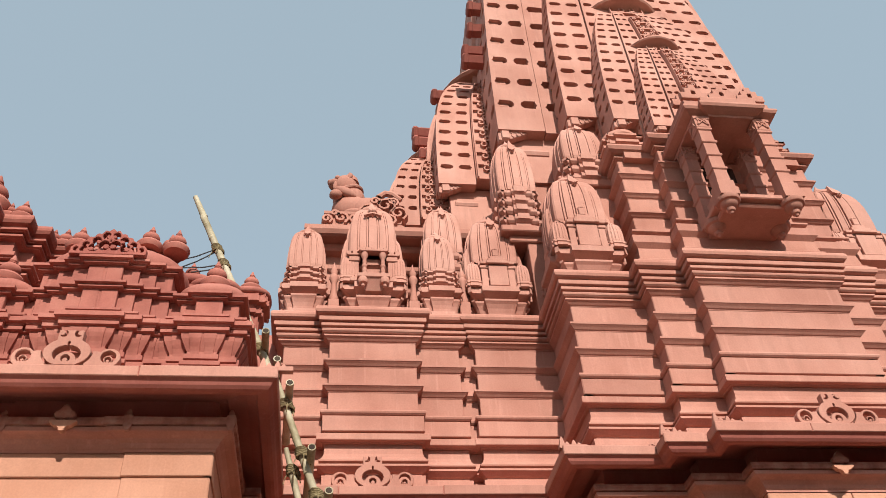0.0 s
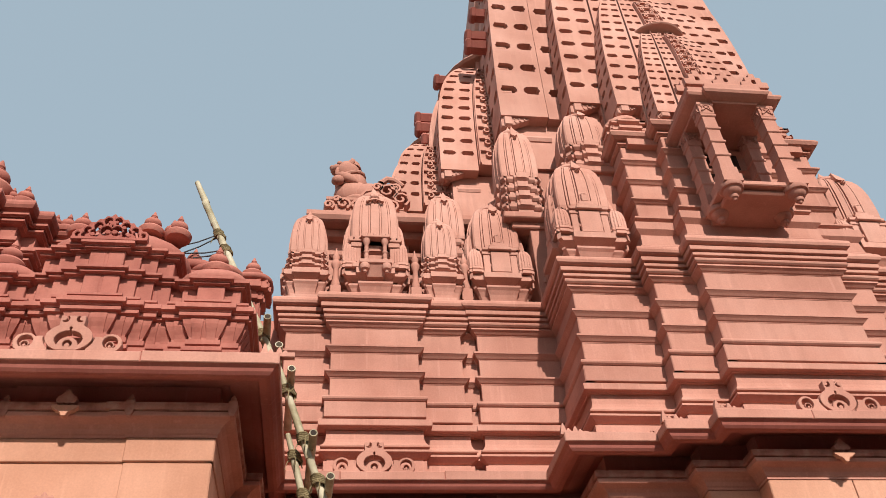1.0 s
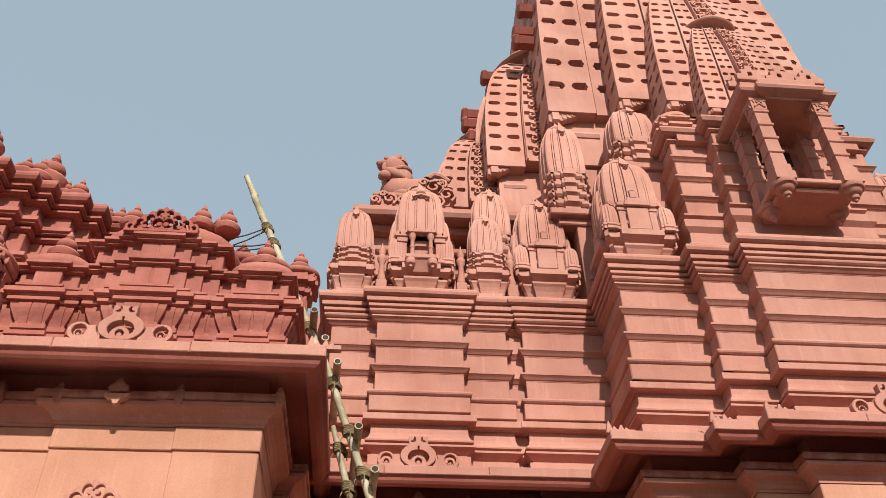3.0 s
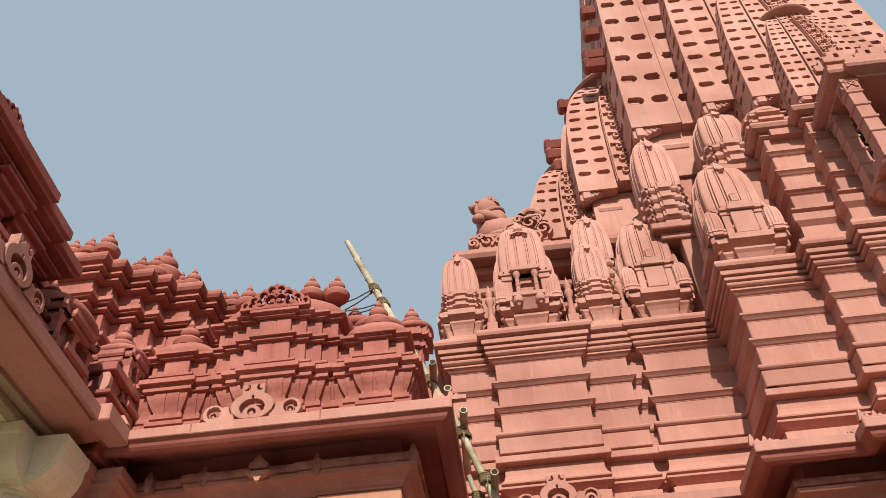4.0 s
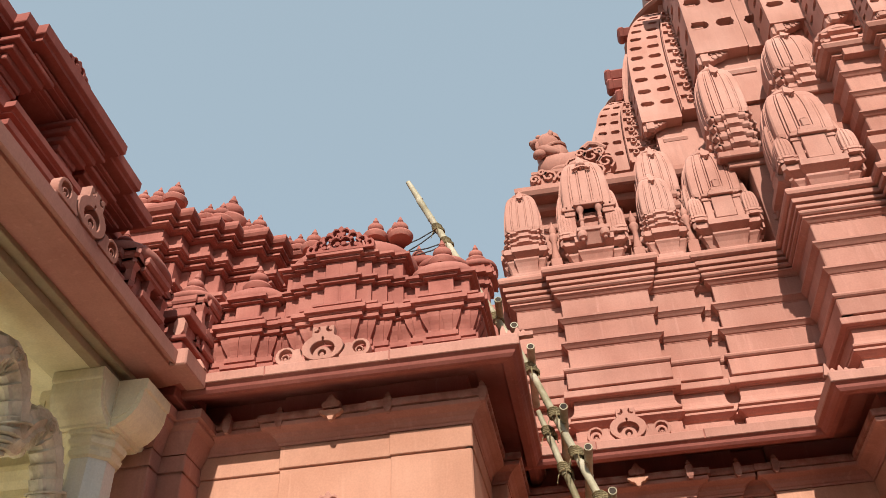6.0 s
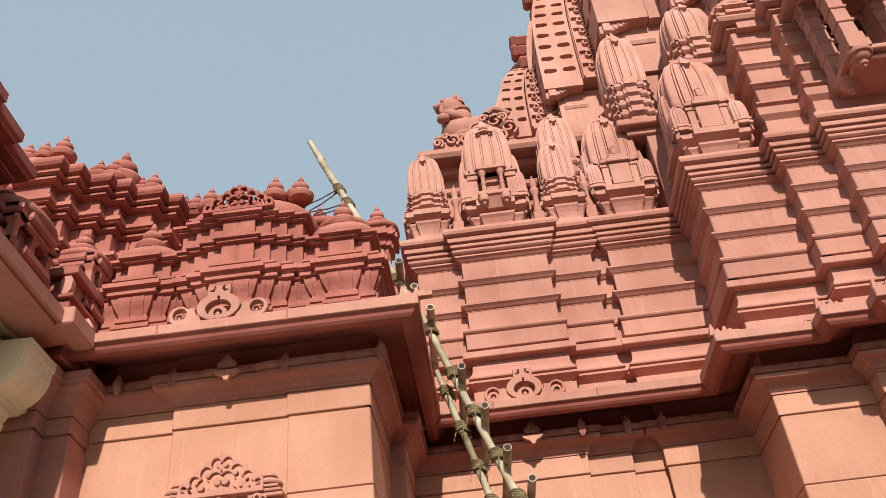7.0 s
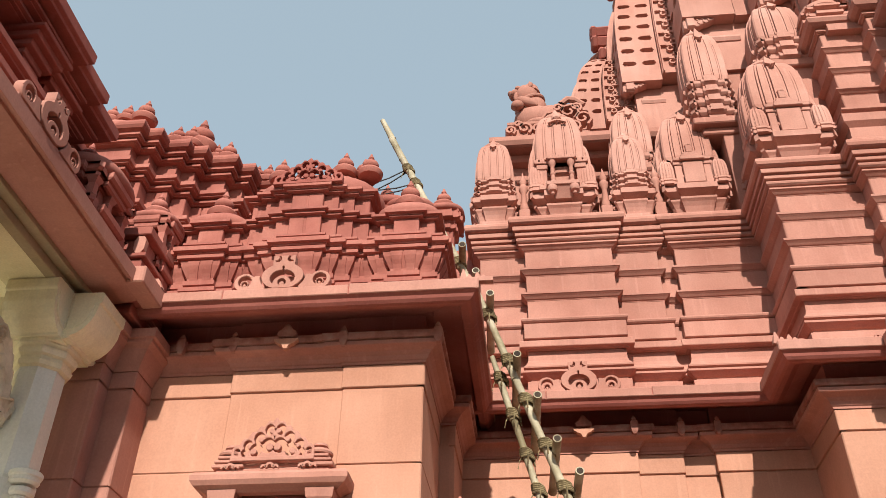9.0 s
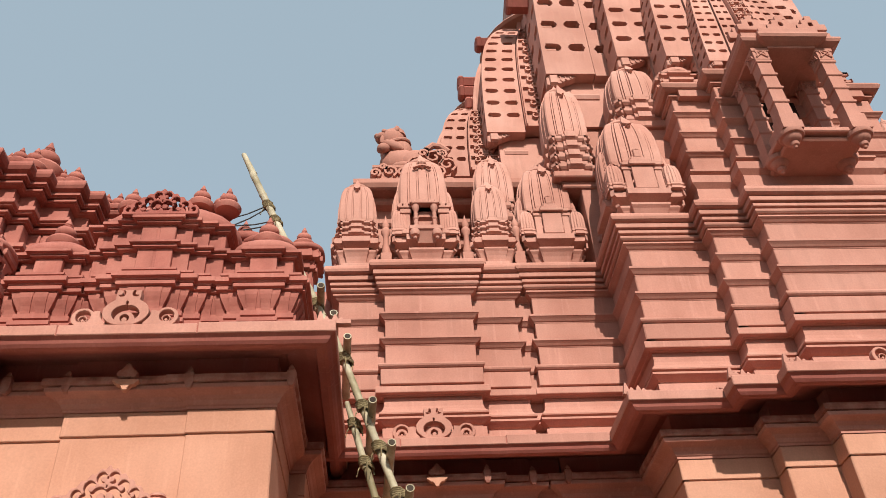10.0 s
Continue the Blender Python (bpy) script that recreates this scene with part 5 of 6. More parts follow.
# hanging leaf bosses below the wall cornices
for x, y in ((-2.13, 6.53), (0.50, 8.58), (5.0, 7.26)):
    th = empty("leaf_boss", x, y, 5.36, "carved leaf boss on the wall cornice", "ornament", "leaf bosses")
    def trefoil(u, v):
        f = max(disc(u, v, 0, 0.0, 0.050), disc(u, v, 0.052, 0.012, 0.036), disc(u, v, -0.052, 0.012, 0.036), disc(u, v, 0, -0.048, 0.026), disc(u, v, 0.085, 0.022, 0.022), disc(u, v, -0.085, 0.022, 0.022))
        return min(f, 0.034 - v)

    def upper_leaf(u, v):
        return min(max(disc(u, v, 0, 0.03, 0.055), disc(u, v, 0.05, 0.012, 0.036), disc(u, v, -0.05, 0.012, 0.036), disc(u, v, 0, 0.075, 0.030)), v + 0.03)
    bm = bmesh.new()
    cut_plate(bm, trefoil, -0.12, 0.12, -0.09, 0.05, 0.008, at_y(x, y - 0.035, 5.385), 0.05, 0.008)
    part("hanging_leaf", bm, PEACH, th)
    bm = bmesh.new()
    cut_plate(bm, upper_leaf, -0.10, 0.10, -0.04, 0.12, 0.008, at_y(x, y - 0.03, 5.46), 0.06, 0.008)
    part("leaf", bm, DUSTY, th)
for x, y in ((-1.63, 6.55), (-2.62, 6.585), (-0.80, 6.55), (0.02, 8.58), (1.02, 8.58), (1.50, 8.645), (1.87, 8.645), (-3.1, 6.585)):
    th = empty("corner_leaf", x, y, 5.42, "small chipped corner leaf on the wall cornice", "ornament", "corner leaves on the cornice")
    bm = bmesh.new()
    loft(bm, [(-1, -1), (1, -1), (1, 1), (-1, 1)], [(0.016, 0.02, 5.345), (0.030, 0.03, 5.37), (0.036, 0.03, 5.40), (0.036, 0.03, 5.482), (0.018, 0.022, 5.492), (0.026, 0.022, 5.508), (0.006, 0.012, 5.545)], x, y)
    part("leaf", bm, DUSTY, th)

# ---- window hood on the bay's wall ----
hood = empty("window_hood", -2.10, 6.5, 4.1, "carved stone window hood with pillars and pierced pediment", "window hood")
bm = bmesh.new()
sweep(bm, [(-2.66, 6.75), (-2.66, 6.50), (-1.55, 6.50), (-1.55, 6.75)], [(-0.1, 4.205), (0.01, 4.205), (0.055, 4.19), (0.078, 4.16), (0.075, 4.12), (0.05, 4.085), (0.0, 4.06), (-0.02, 4.045), (-0.1, 4.045)])
part("hood_eave", bm, PINK, hood)
for z0, z1, a, b in ((4.20, 4.235, -2.56, -1.64), (4.24, 4.27, -2.50, -1.70)):
    bm = bmesh.new()
    box(bm, a, b, 6.50, 6.75, z0, z1, 0.006)
    part("slab", bm, PINK, hood)
for sx in (-2.46, -1.74):
    for k, (hw, z0, z1) in enumerate(((0.13, 4.235, 4.265), (0.115, 4.275, 4.30), (0.09, 4.31, 4.335))):
        bm = bmesh.new()
        box(bm, sx - hw, sx + hw, 6.47, 6.7, z0, z1, 0.006)
        part("turret_slab", bm, PINK, hood)
    bm = bmesh.new()
    lathe(bm, [(0.07, 4.335), (0.105, 4.345), (0.11, 4.36), (0.09, 4.385), (0.05, 4.40), (0.04, 4.405), (0.065, 4.415), (0.06, 4.435), (0.02, 4.45)], sx, 6.56, 16)
    part("turret_cap", bm, PINK, hood, smooth=True)
for px in (-2.48, -1.70):
    bm = bmesh.new()
    loft(bm, [(-1, -1), (1, -1), (1, 1), (-1, 1)], [(0.085, 0.085, 3.0), (0.085, 0.085, 3.2), (0.065, 0.065, 3.22), (0.065, 0.065, 3.78), (0.085, 0.085, 3.80), (0.085, 0.085, 3.96), (0.105, 0.105, 3.99), (0.115, 0.115, 4.06)], px, 6.60)
    part("pillar", bm, PINK, hood)
bm = bmesh.new()
box(bm, -2.40, -1.78, 6.66, 6.73, 3.0, 4.06)
part("window_recess", bm, RED, hood)
crest(-2.10, 6.48, 4.275, 0.34, 0.36, "pierced scrolled pediment on the window hood", PINK, 0.035)
for x in (-2.42, -2.10, -1.80):
    th = empty("hood_rosette", x, 6.42, 4.19, "small pierced rosette on the window hood", "ornament", "rosettes on the window hood")
    bm = bmesh.new()
    plate_ring(bm, x, 4.215, 0.016, 0.036, -20, 200, 6.42, 6.45, 12)
    plate_ring(bm, x - 0.05, 4.21, 0.008, 0.024, 0, 200, 6.42, 6.45, 8)
    plate_ring(bm, x + 0.05, 4.21, 0.008, 0.024, -20, 180, 6.42, 6.45, 8)
    part("rosette", bm, PINK, th)
# small shrine beside the bay's corner
th = empty("wall_niche_top", -0.72, 7.6, 3.9, "small stepped niche top with finial on the bay's side", "niche")
bm = bmesh.new()
box(bm, -0.86, -0.55, 7.45, 7.75, 2.6, 4.12, 0.01)
part("niche_body", bm, PINK, th)
bm = bmesh.new()
lathe(bm, [(0.13, 4.12), (0.15, 4.15), (0.13, 4.19), (0.06, 4.21), (0.07, 4.25), (0.045, 4.30), (0.01, 4.36)], -0.70, 7.58, 14)
part("niche_finial", bm, PINK, th, smooth=True)

# ---- upper roof behind the porch ----
upper = empty("hall_roof", -5.5, 9.5, 6.0, "large dark red stepped roof of the hall with deep cornices", "roof", kind="structure")
UP = [(-9.5, 7.95), (-5.04, 7.95), (-5.04, 8.12), (-4.86, 8.12), (-4.86, 8.35), (-4.58, 8.35), (-4.58, 8.50), (-4.39, 8.50), (-4.39, 8.70), (-4.04, 8.70), (-4.04, 8.90), (-3.86, 8.90), (-3.86, 9.20), (-3.45, 9.20), (-3.45, 12.5)]
roof_courses(UP, upper, (("core", 6.0, 9.3, 0), ("slab", 7.30, 7.40, 0.20), ("panel", 7.42, 7.70, 0.02), ("slab", 7.72, 7.79, 0.10), ("slab", 7.81, 7.90, 0.17), ("panel", 7.92, 8.20, 0.02), ("slab", 8.22, 8.29, 0.09), ("slab", 8.31, 8.40, 0.16), ("panel", 8.42, 8.79, 0.02), ("slab", 8.80, 8.86, 0.08), ("slab", 8.88, 8.97, 0.16), ("recess", 8.97, 9.17, 0.10), ("slab", 9.17, 9.215, 0.20), ("slab", 9.235, 9.28, 0.25), ("roll", 9.295, 9.48, 0.31)))
bm = bmesh.new()
box(bm, -9.5, -5.06, 8.0, 12.5, 8.9, 9.47)
box(bm, -5.06, -4.60, 8.45, 12.5, 8.9, 9.465)
box(bm, -4.60, -4.06, 8.80, 12.5, 8.9, 9.46)
box(bm, -4.06, -3.50, 9.30, 12.5, 8.9, 9.455)
part("roof_mass", bm, ROSE, upper)
for x, y, z, r in ((-5.34, 8.22, 9.47, 0.46), (-4.72, 8.62, 9.47, 0.36), (-4.20, 8.98, 9.46, 0.32), (-3.72, 9.36, 9.45, 0.30), (-6.3, 8.22, 9.47, 0.46)):
    cushion(x, y, z, r, r, 0.34, upper)
for x, y, z, s in ((-5.85, 7.98, 9.72, 0.15), (-5.62, 7.96, 9.73, 0.15), (-5.40, 7.95, 9.74, 0.15), (-5.18, 7.95, 9.74, 0.15), (-4.95, 7.97, 9.75, 0.185), (-4.74, 8.36, 9.66, 0.12), (-4.62, 8.36, 9.68, 0.155), (-4.46, 8.42, 9.66, 0.19), (-4.42, 8.62, 9.76, 0.29), (-4.16, 8.66, 9.62, 0.135), (-4.00, 8.68, 9.60, 0.175), (-3.66, 9.0, 9.50, 0.13), (-3.50, 9.0, 9.44, 0.165), (-3.2, 9.2, 9.38, 0.14)):
    roof_finial(x, y, z, s)

# ---- porch ----
porch = empty("porch", -5.5, 3.0, 0.0, "open porch with cream marble columns, beam and ceiling", "porch", kind="structure")
P_EAVE = [(-3.75, 6.03), (-3.75, 1.55)]
P_EAVE_R = list(reversed(P_EAVE))
bm = bmesh.new()
sweep(bm, P_EAVE_R, [(0.485, 5.575), (0.50, 5.58), (0.50, 5.70), (0.485, 5.712), (0.2, 5.78), (-0.3, 5.84), (-0.3, 5.60), (-0.02, 5.535), (0.30, 5.55), (0.44, 5.575), (0.445, 5.60), (0.47, 5.60)])
part("porch_eave", bm, PINK, porch, "red painted sloping eave with a rounded lip")
bm = bmesh.new()
box(bm, -3.34, -3.165, 5.745, 6.175, 5.572, 5.735, 0.012)
loft(bm, [(-1, -1), (1, -1), (1, 1), (-1, 1)], [(0.07, 0.03, 5.74), (0.05, 0.03, 5.78), (0.015, 0.02, 5.84)], -3.235, 6.12)
loft(bm, [(-1, -1), (1, -1), (1, 1), (-1, 1)], [(0.04, 0.03, 5.74), (0.03, 0.03, 5.78), (0.01, 0.02, 5.81)], -3.28, 5.98)
part("corner_stone", bm, PINK, porch)
bm = bmesh.new()
box(bm, -4.25, -3.345, 6.02, 6.62, 5.60, 5.80, 0.01)
box(bm, -4.25, -3.40, 6.10, 6.62, 5.50, 5.598, 0.01)
part("corner_wall", bm, RED, porch)
# side strip of the cream beam, its shade put into a brown cream
bm = bmesh.new()
box(bm, -3.81, -3.715, 1.6, 6.20, 5.425, 5.497, 0.006)
box(bm, -3.81, -3.63, 1.6, 6.20, 5.497, 5.56, 0.006)
part("beam_moulding", bm, UMBER, porch)
bm = bmesh.new()
box(bm, -4.20, -3.80, 1.6, 6.30, 5.435, 5.60, 0.01)
part("beam", bm, CREAM, porch, "cream marble beam")
bm = bmesh.new()
box(bm, -10.0, -4.20, 1.6, 7.2, 5.62, 5.75)
part("porch_ceiling", bm, CREAM, porch)
bm = bmesh.new()
box(bm, -10.0, -4.0, 6.92, 7.15, 0.0, 5.65)
part("porch_wall", bm, CREAM, porch)
# white floor added out of view, to throw sunlight up under the porch roof
bm = bmesh.new()
box(bm, -9.9, -3.0, -8.0, 6.9, -0.05, 0.06, 0.01)
part("porch_floor", bm, BOUNCE, porch, "unseen white floor added to bounce sunlight into the porch")
bm = bmesh.new()
sweep(bm, [(-10.0, 6.92), (-4.0, 6.92)], [(-0.02, 5.10), (0.06, 5.10), (0.06, 5.18), (0.12, 5.24), (0.16, 5.32), (0.16, 5.38), (-0.02, 5.38)])
part("porch_cornice", bm, CREAM, porch)
bm = bmesh.new()
box(bm, -10.2, -9.9, 1.6, 7.2, 0.0, 5.65)
part("porch_side_wall", bm, CREAM, porch)
# red pier between porch and bay
PIER = [(-4.05, 6.28), (-3.62, 6.28), (-3.62, 6.46), (-3.40, 6.46), (-3.40, 6.85)]
core(PIER, 0.0, 5.6, 0.25, PINK, porch, "pier")
course(PIER, [(-0.05, 5.12), (0.02, 5.12), (0.03, 5.16), (0.05, 5.20), (0.10, 5.30), (0.15, 5.33), (0.15, 5.36), (0.18, 5.365), (0.18, 5.45), (-0.05, 5.455)], PINK, porch, "wall_cornice")
panels(PIER, 4.96, 5.11, 0.02, PINK, porch)
for z0, z1 in ((4.10, 4.94), (3.20, 4.09), (2.3, 3.19), (1.4, 2.29), (0.5, 1.39)):
    panels(PIER, z0, z1, 0.012, PINK, porch)


def column(x, y):
    th = empty("marble_column", x, y, 0.0, "white marble octagonal column with cream bracket capital", "column", "columns of the porch")
    octo = [(math.cos(radians(22.5 + 45 * q)) * 1.0824, math.sin(radians(22.5 + 45 * q)) * 1.0824) for q in range(8)]
    sq = [(-1, -1), (1, -1), (1, 1), (-1, 1)]
    bm = bmesh.new()
    loft(bm, octo, [(0.185, 0.185, 0.5), (0.185, 0.185, 3.75), (0.20, 0.20, 3.78), (0.20, 0.20, 3.90), (0.185, 0.185, 3.93), (0.175, 0.175, 4.81)], x, y)
    part("shaft", bm, WHITE, th)
    bm = bmesh.new()
    loft(bm, sq, [(0.30, 0.30, 0.0), (0.30, 0.30, 0.4), (0.24, 0.24, 0.5)], x, y)
    part("base", bm, WHITE, th)
    bm = bmesh.new()
    loft(bm, octo, [(0.18, 0.18, 4.80), (0.205, 0.205, 4.815), (0.215, 0.215, 4.85), (0.195, 0.195, 4.865), (0.20, 0.20, 4.89), (0.225, 0.225, 4.905), (0.235, 0.235, 4.945), (0.215, 0.215, 4.955), (0.22, 0.22, 4.97), (0.245, 0.245, 4.985), (0.245, 0.245, 5.02)], x, y)
    part("necking", bm, CREAM, th, "cream marble necking rings")
    # four bracket arms with quarter-round ends
    prof = [(0.18, 0.0), (0.27, 0.0), (0.275, 0.02), (0.33, 0.045), (0.38, 0.09), (0.42, 0.15), (0.445, 0.22), (0.452, 0.31), (0.468, 0.318), (0.472, 0.33), (0.472, 0.405), (0.46, 0.415), (0.18, 0.42)]
    for k in range(4):
        c, s = (1, 0, -1, 0)[k], (0, 1, 0, -1)[k]
        bm = bmesh.new()
        ra, rb = [], []
        for d, v in prof:
            for ring, u in ((ra, -0.215), (rb, 0.215)):
                ring.append(bm.verts.new((x + d * c - u * s, y + d * s + u * c, 5.02 + v)))
        m = len(prof)
        for j in range(m):
            bm.faces.new((ra[j], ra[(j + 1) % m], rb[(j + 1) % m], rb[j]))
        bm.faces.new(ra)
        bm.faces.new(rb[::-1])
        # raised arc along each cheek
        for sd in (-1, 1):
            pts = [(x + d * c - sd * 0.213 * s, y + d * s + sd * 0.213 * c, 5.02 + v) for d, v in [(0.215 + 0.20 * math.sin(radians(a)), 0.31 - 0.235 * math.cos(radians(a))) for a in range(0, 91, 10)]]
            ribbon(bm, pts, 0.022, 0.014, (-sd * s, sd * c, 0))
        part("bracket_arm", bm, CREAM, th, "cream marble bracket arm with quarter-round end")
    bm = bmesh.new()
    box(bm, x - 0.225, x + 0.225, y - 0.225, y + 0.225, 5.0, 5.43)
    part("capital_block", bm, CREAM, th)
    # scrolled console on the shaft
    bm = bmesh.new()
    for q, (r, z0) in enumerate(((0.05, 3.72), (0.075, 3.78), (0.095, 3.86), (0.105, 3.90))):
        lathe(bm, [(r * 0.9, z0), (r * 1.15, z0 + 0.02), (r * 1.15, z0 + 0.05), (r, z0 + 0.06)], x + 0.20, y - 0.10, 14)
    part("console", bm, WHITE, th, smooth=True)
    return th


col = column(-3.90, 5.90)
copy_thing(col, pose(-3.90, 2.0, 0.0))
copy_thing(col, pose(-7.4, 5.90, 0.0))
copy_thing(col, pose(-7.4, 2.0, 0.0))


def limb(bm, pts, thick, wide, seg=12, shift=(0.0, 0.0), reach=1):
    """A bar along points of one plane x = const, with an upright oval section; shift moves it across and out."""
    rings = []
    for i, p in enumerate(pts):
        a, b = Vector(pts[max(i - reach, 0)]), Vector(pts[min(i + reach, len(pts) - 1)])
        d = (b - a).normalized()
        out = Vector((1, 0, 0))
        up = out.cross(d)
        t = thick[i] if isinstance(thick, (list, tuple)) else thick
        c = Vector(p) + up * (shift[0] * (t if isinstance(thick, (list, tuple)) else 1.0)) + out * shift[1]
        rings.append([bm.verts.new(c + up * (math.cos(2 * math.pi * k / seg) * t) + out * (math.sin(2 * math.pi * k / seg) * wide)) for k in range(seg)])
    for a, b in zip(rings, rings[1:]):
        for j in range(seg):
            bm.faces.new((a[j], a[(j + 1) % seg], b[(j + 1) % seg], b[j]))
    bm.faces.new(rings[0][::-1])
    bm.faces.new(rings[-1])


def toran(x, ya, yb):
    """A cusped, carved marble arch between two columns, along y: a chain of swelling scrolls."""
    th = empty("carved_arch", x, (ya + yb) / 2, 4.2, "cusped carved marble arch springing between the porch columns", "arch", "carved arches of the porch")
    half = abs(yb - ya) / 2
    mid = (ya + yb) / 2
    n, seg = 280, 28
    for sg in (-1, 1):
        pts, phase = [], []
        for i in range(n + 1):
            u = i / n
            ph = 2 * math.pi * (u - 0.248) / 0.336 + math.pi / 2
            pts.append(Vector((x, mid + sg * half * (1 - u * 0.985) + sg * 0.06 * math.cos(ph), 4.48 + 0.77 * u + 0.165 * math.sin(ph))))
            phase.append(ph)
        bm = bmesh.new()
        rings = []
        for i, p in enumerate(pts):
            d = (pts[min(i + 10, n)] - pts[max(i - 10, 0)]).normalized()
            up = Vector((1, 0, 0)).cross(d) * -sg
            leaf = (i / n * 34.0) % 1.0
            ring = []
            for k in range(seg):
                th_ = 2 * math.pi * k / seg
                c, w = math.cos(th_), math.sin(th_)
                outer, inner = max(c, 0.0), max(-c, 0.0)
                r = 0.105 * (1.0 + 0.35 * outer * (0.5 + 0.5 * math.sin(phase[i])) + inner * (0.12 + 0.42 * leaf) + 0.22 * outer * ((i / n * 40.0) % 1.0) + 0.05 * math.cos(9 * th_))
                wide = 0.105 * (1.0 + 0.10 * math.cos(9 * th_) + 0.20 * leaf * inner + 0.12 * outer * ((i / n * 40.0) % 1.0))
                ring.append(bm.verts.new(p + up * (c * r) + Vector((w * wide, 0, 0))))
            rings.append(ring)
        for ra, rb in zip(rings, rings[1:]):
            for j in range(seg):
                bm.faces.new((ra[j], ra[(j + 1) % seg], rb[(j + 1) % seg], rb[j]))
        bm.faces.new(rings[0][::-1])
        bm.faces.new(rings[-1])
        bmesh.ops.recalc_face_normals(bm, faces=bm.faces)
        part("arch_limb", bm, CARVED, th, "carved with ribs and tiers of leaves")
        # on each inner turn a stack of shrinking rings hangs down, on each outer turn a scroll
        for w in range(3):
            i = int(n * (0.455 + 0.336 * (w - 1)))
            i = max(4, min(n - 4, i))
            c = pts[i] + Vector((0, -sg * 0.03, -0.06))
            bm = bmesh.new()
            lathe(bm, [(0.012, c.z - 0.20), (0.03, c.z - 0.19), (0.035, c.z - 0.165), (0.022, c.z - 0.155), (0.055, c.z - 0.145), (0.062, c.z - 0.12), (0.045, c.z - 0.11), (0.085, c.z - 0.10), (0.092, c.z - 0.075), (0.07, c.z - 0.065), (0.115, c.z - 0.05), (0.12, c.z - 0.02), (0.09, c.z)], c.x, c.y, 16)
            part("pendant", bm, CARVED, th, smooth=True)
            j = max(6, min(n - 6, int(n * (0.26 + 0.336 * w))))
            for face in (-1, 1):
                bm = bmesh.new()
                c = pts[j] + Vector((face * 0.104, 0, -0.01))
                spiral = [c + Vector((0, 0.07 * (1 - q / 22) * math.cos(radians(40 * q)) * sg, 0.07 * (1 - q / 22) * math.sin(radians(40 * q)))) for q in range(18)]
                limb(bm, spiral, 0.013, 0.018, 6)
                part("scroll_eye", bm, CARVED, th, smooth=True)
            # straps across the limb
            for f in (0.13,):
                q = max(3, min(n - 3, int(n * (0.248 + 0.336 * w - f))))
                d = (pts[q + 3] - pts[q - 3]).normalized()
                up = Vector((1, 0, 0)).cross(d)
                bm = bmesh.new()
                tube(bm, [pts[q] + up * (0.135 * math.cos(a)) + Vector((0.140 * math.sin(a), 0, 0)) for a in [radians(20 * e) for e in range(19)]], 0.010, 6)
                part("strap", bm, CARVED, th, smooth=True)
    return th


toran(-4.0, 5.74, 2.16)

# porch roof above its eave
proof = empty("porch_roof", -4.6, 2.0, 5.8, "dark red porch roof with deep stepped cornice and short piers", "roof", kind="structure")
PR = [(-9.0, 1.75), (-3.99, 1.75), (-3.99, 3.60), (-3.89, 3.60), (-3.89, 3.72), (-3.81, 3.72), (-3.81, 4.27), (-3.89, 4.27), (-3.89, 4.71), (-3.99, 4.71), (-3.99, 5.16), (-4.37, 5.16), (-4.37, 7.9)]
roof_courses(PR, proof, (("slab", 5.84, 5.92, 0.34), ("recess", 5.80, 6.20, 0.24), ("slab", 5.94, 6.02, 0.38), ("slab", 6.20, 6.28, 0.32), ("recess", 6.28, 6.94, -0.45), ("slab", 6.80, 6.84, 0.17), ("slab", 6.86, 6.90, 0.25), ("slab", 6.93, 7.08, 0.36)), RED)
bm = bmesh.new()
box(bm, -9.5, -4.30, 1.6, 5.05, 6.80, 7.06)
box(bm, -4.35, -3.85, 1.9, 4.6, 6.84, 7.06)
part("roof_mass", bm, RED, proof)
bm = bmesh.new()
sweep(bm, PR[1:12], [(-0.55, 6.795), (0.10, 6.795), (0.10, 6.835), (-0.55, 6.838)])
sweep(bm, PR[1:12], [(-0.5, 6.24), (0.2, 6.24), (0.2, 6.262), (-0.5, 6.262)])
part("beam_course", bm, RED, proof)
for y in (1.95, 2.42, 2.92, 3.46, 4.26, 4.72):
    bm = bmesh.new()
    xx = -3.80 if 3.4 < y < 4.4 else -3.93
    loft(bm, [(-1, -1), (1, -1), (1, 1), (-1, 1)], [(0.11, 0.11, 6.26), (0.11, 0.11, 6.30), (0.095, 0.095, 6.31), (0.095, 0.095, 6.52), (0.115, 0.115, 6.53), (0.115, 0.115, 6.56), (0.10, 0.10, 6.57), (0.10, 0.10, 6.62)], xx, y)
    pier = part("short_pier", bm, RED, proof)
    # the pier's head: slabs that step out under the cornice
    for q in range(4):
        bm = bmesh.new()
        box(bm, xx - 0.30, xx + 0.12 + 0.055 * q, y - 0.13 - 0.035 * q, y + 0.13 + 0.035 * q, 6.585 + 0.055 * q, 6.625 + 0.055 * q + (0.02 if q < 3 else 0.0), 0.006)
        part("head_slab", bm, RED, pier)
cr = crest(0.0, 0.0, 0.0, 0.34, 0.24, "pierced scrolled crest on the porch roof's cornice")
cr.matrix_basis = pose(-3.58, 3.90, 7.078, 0, 0, 90)
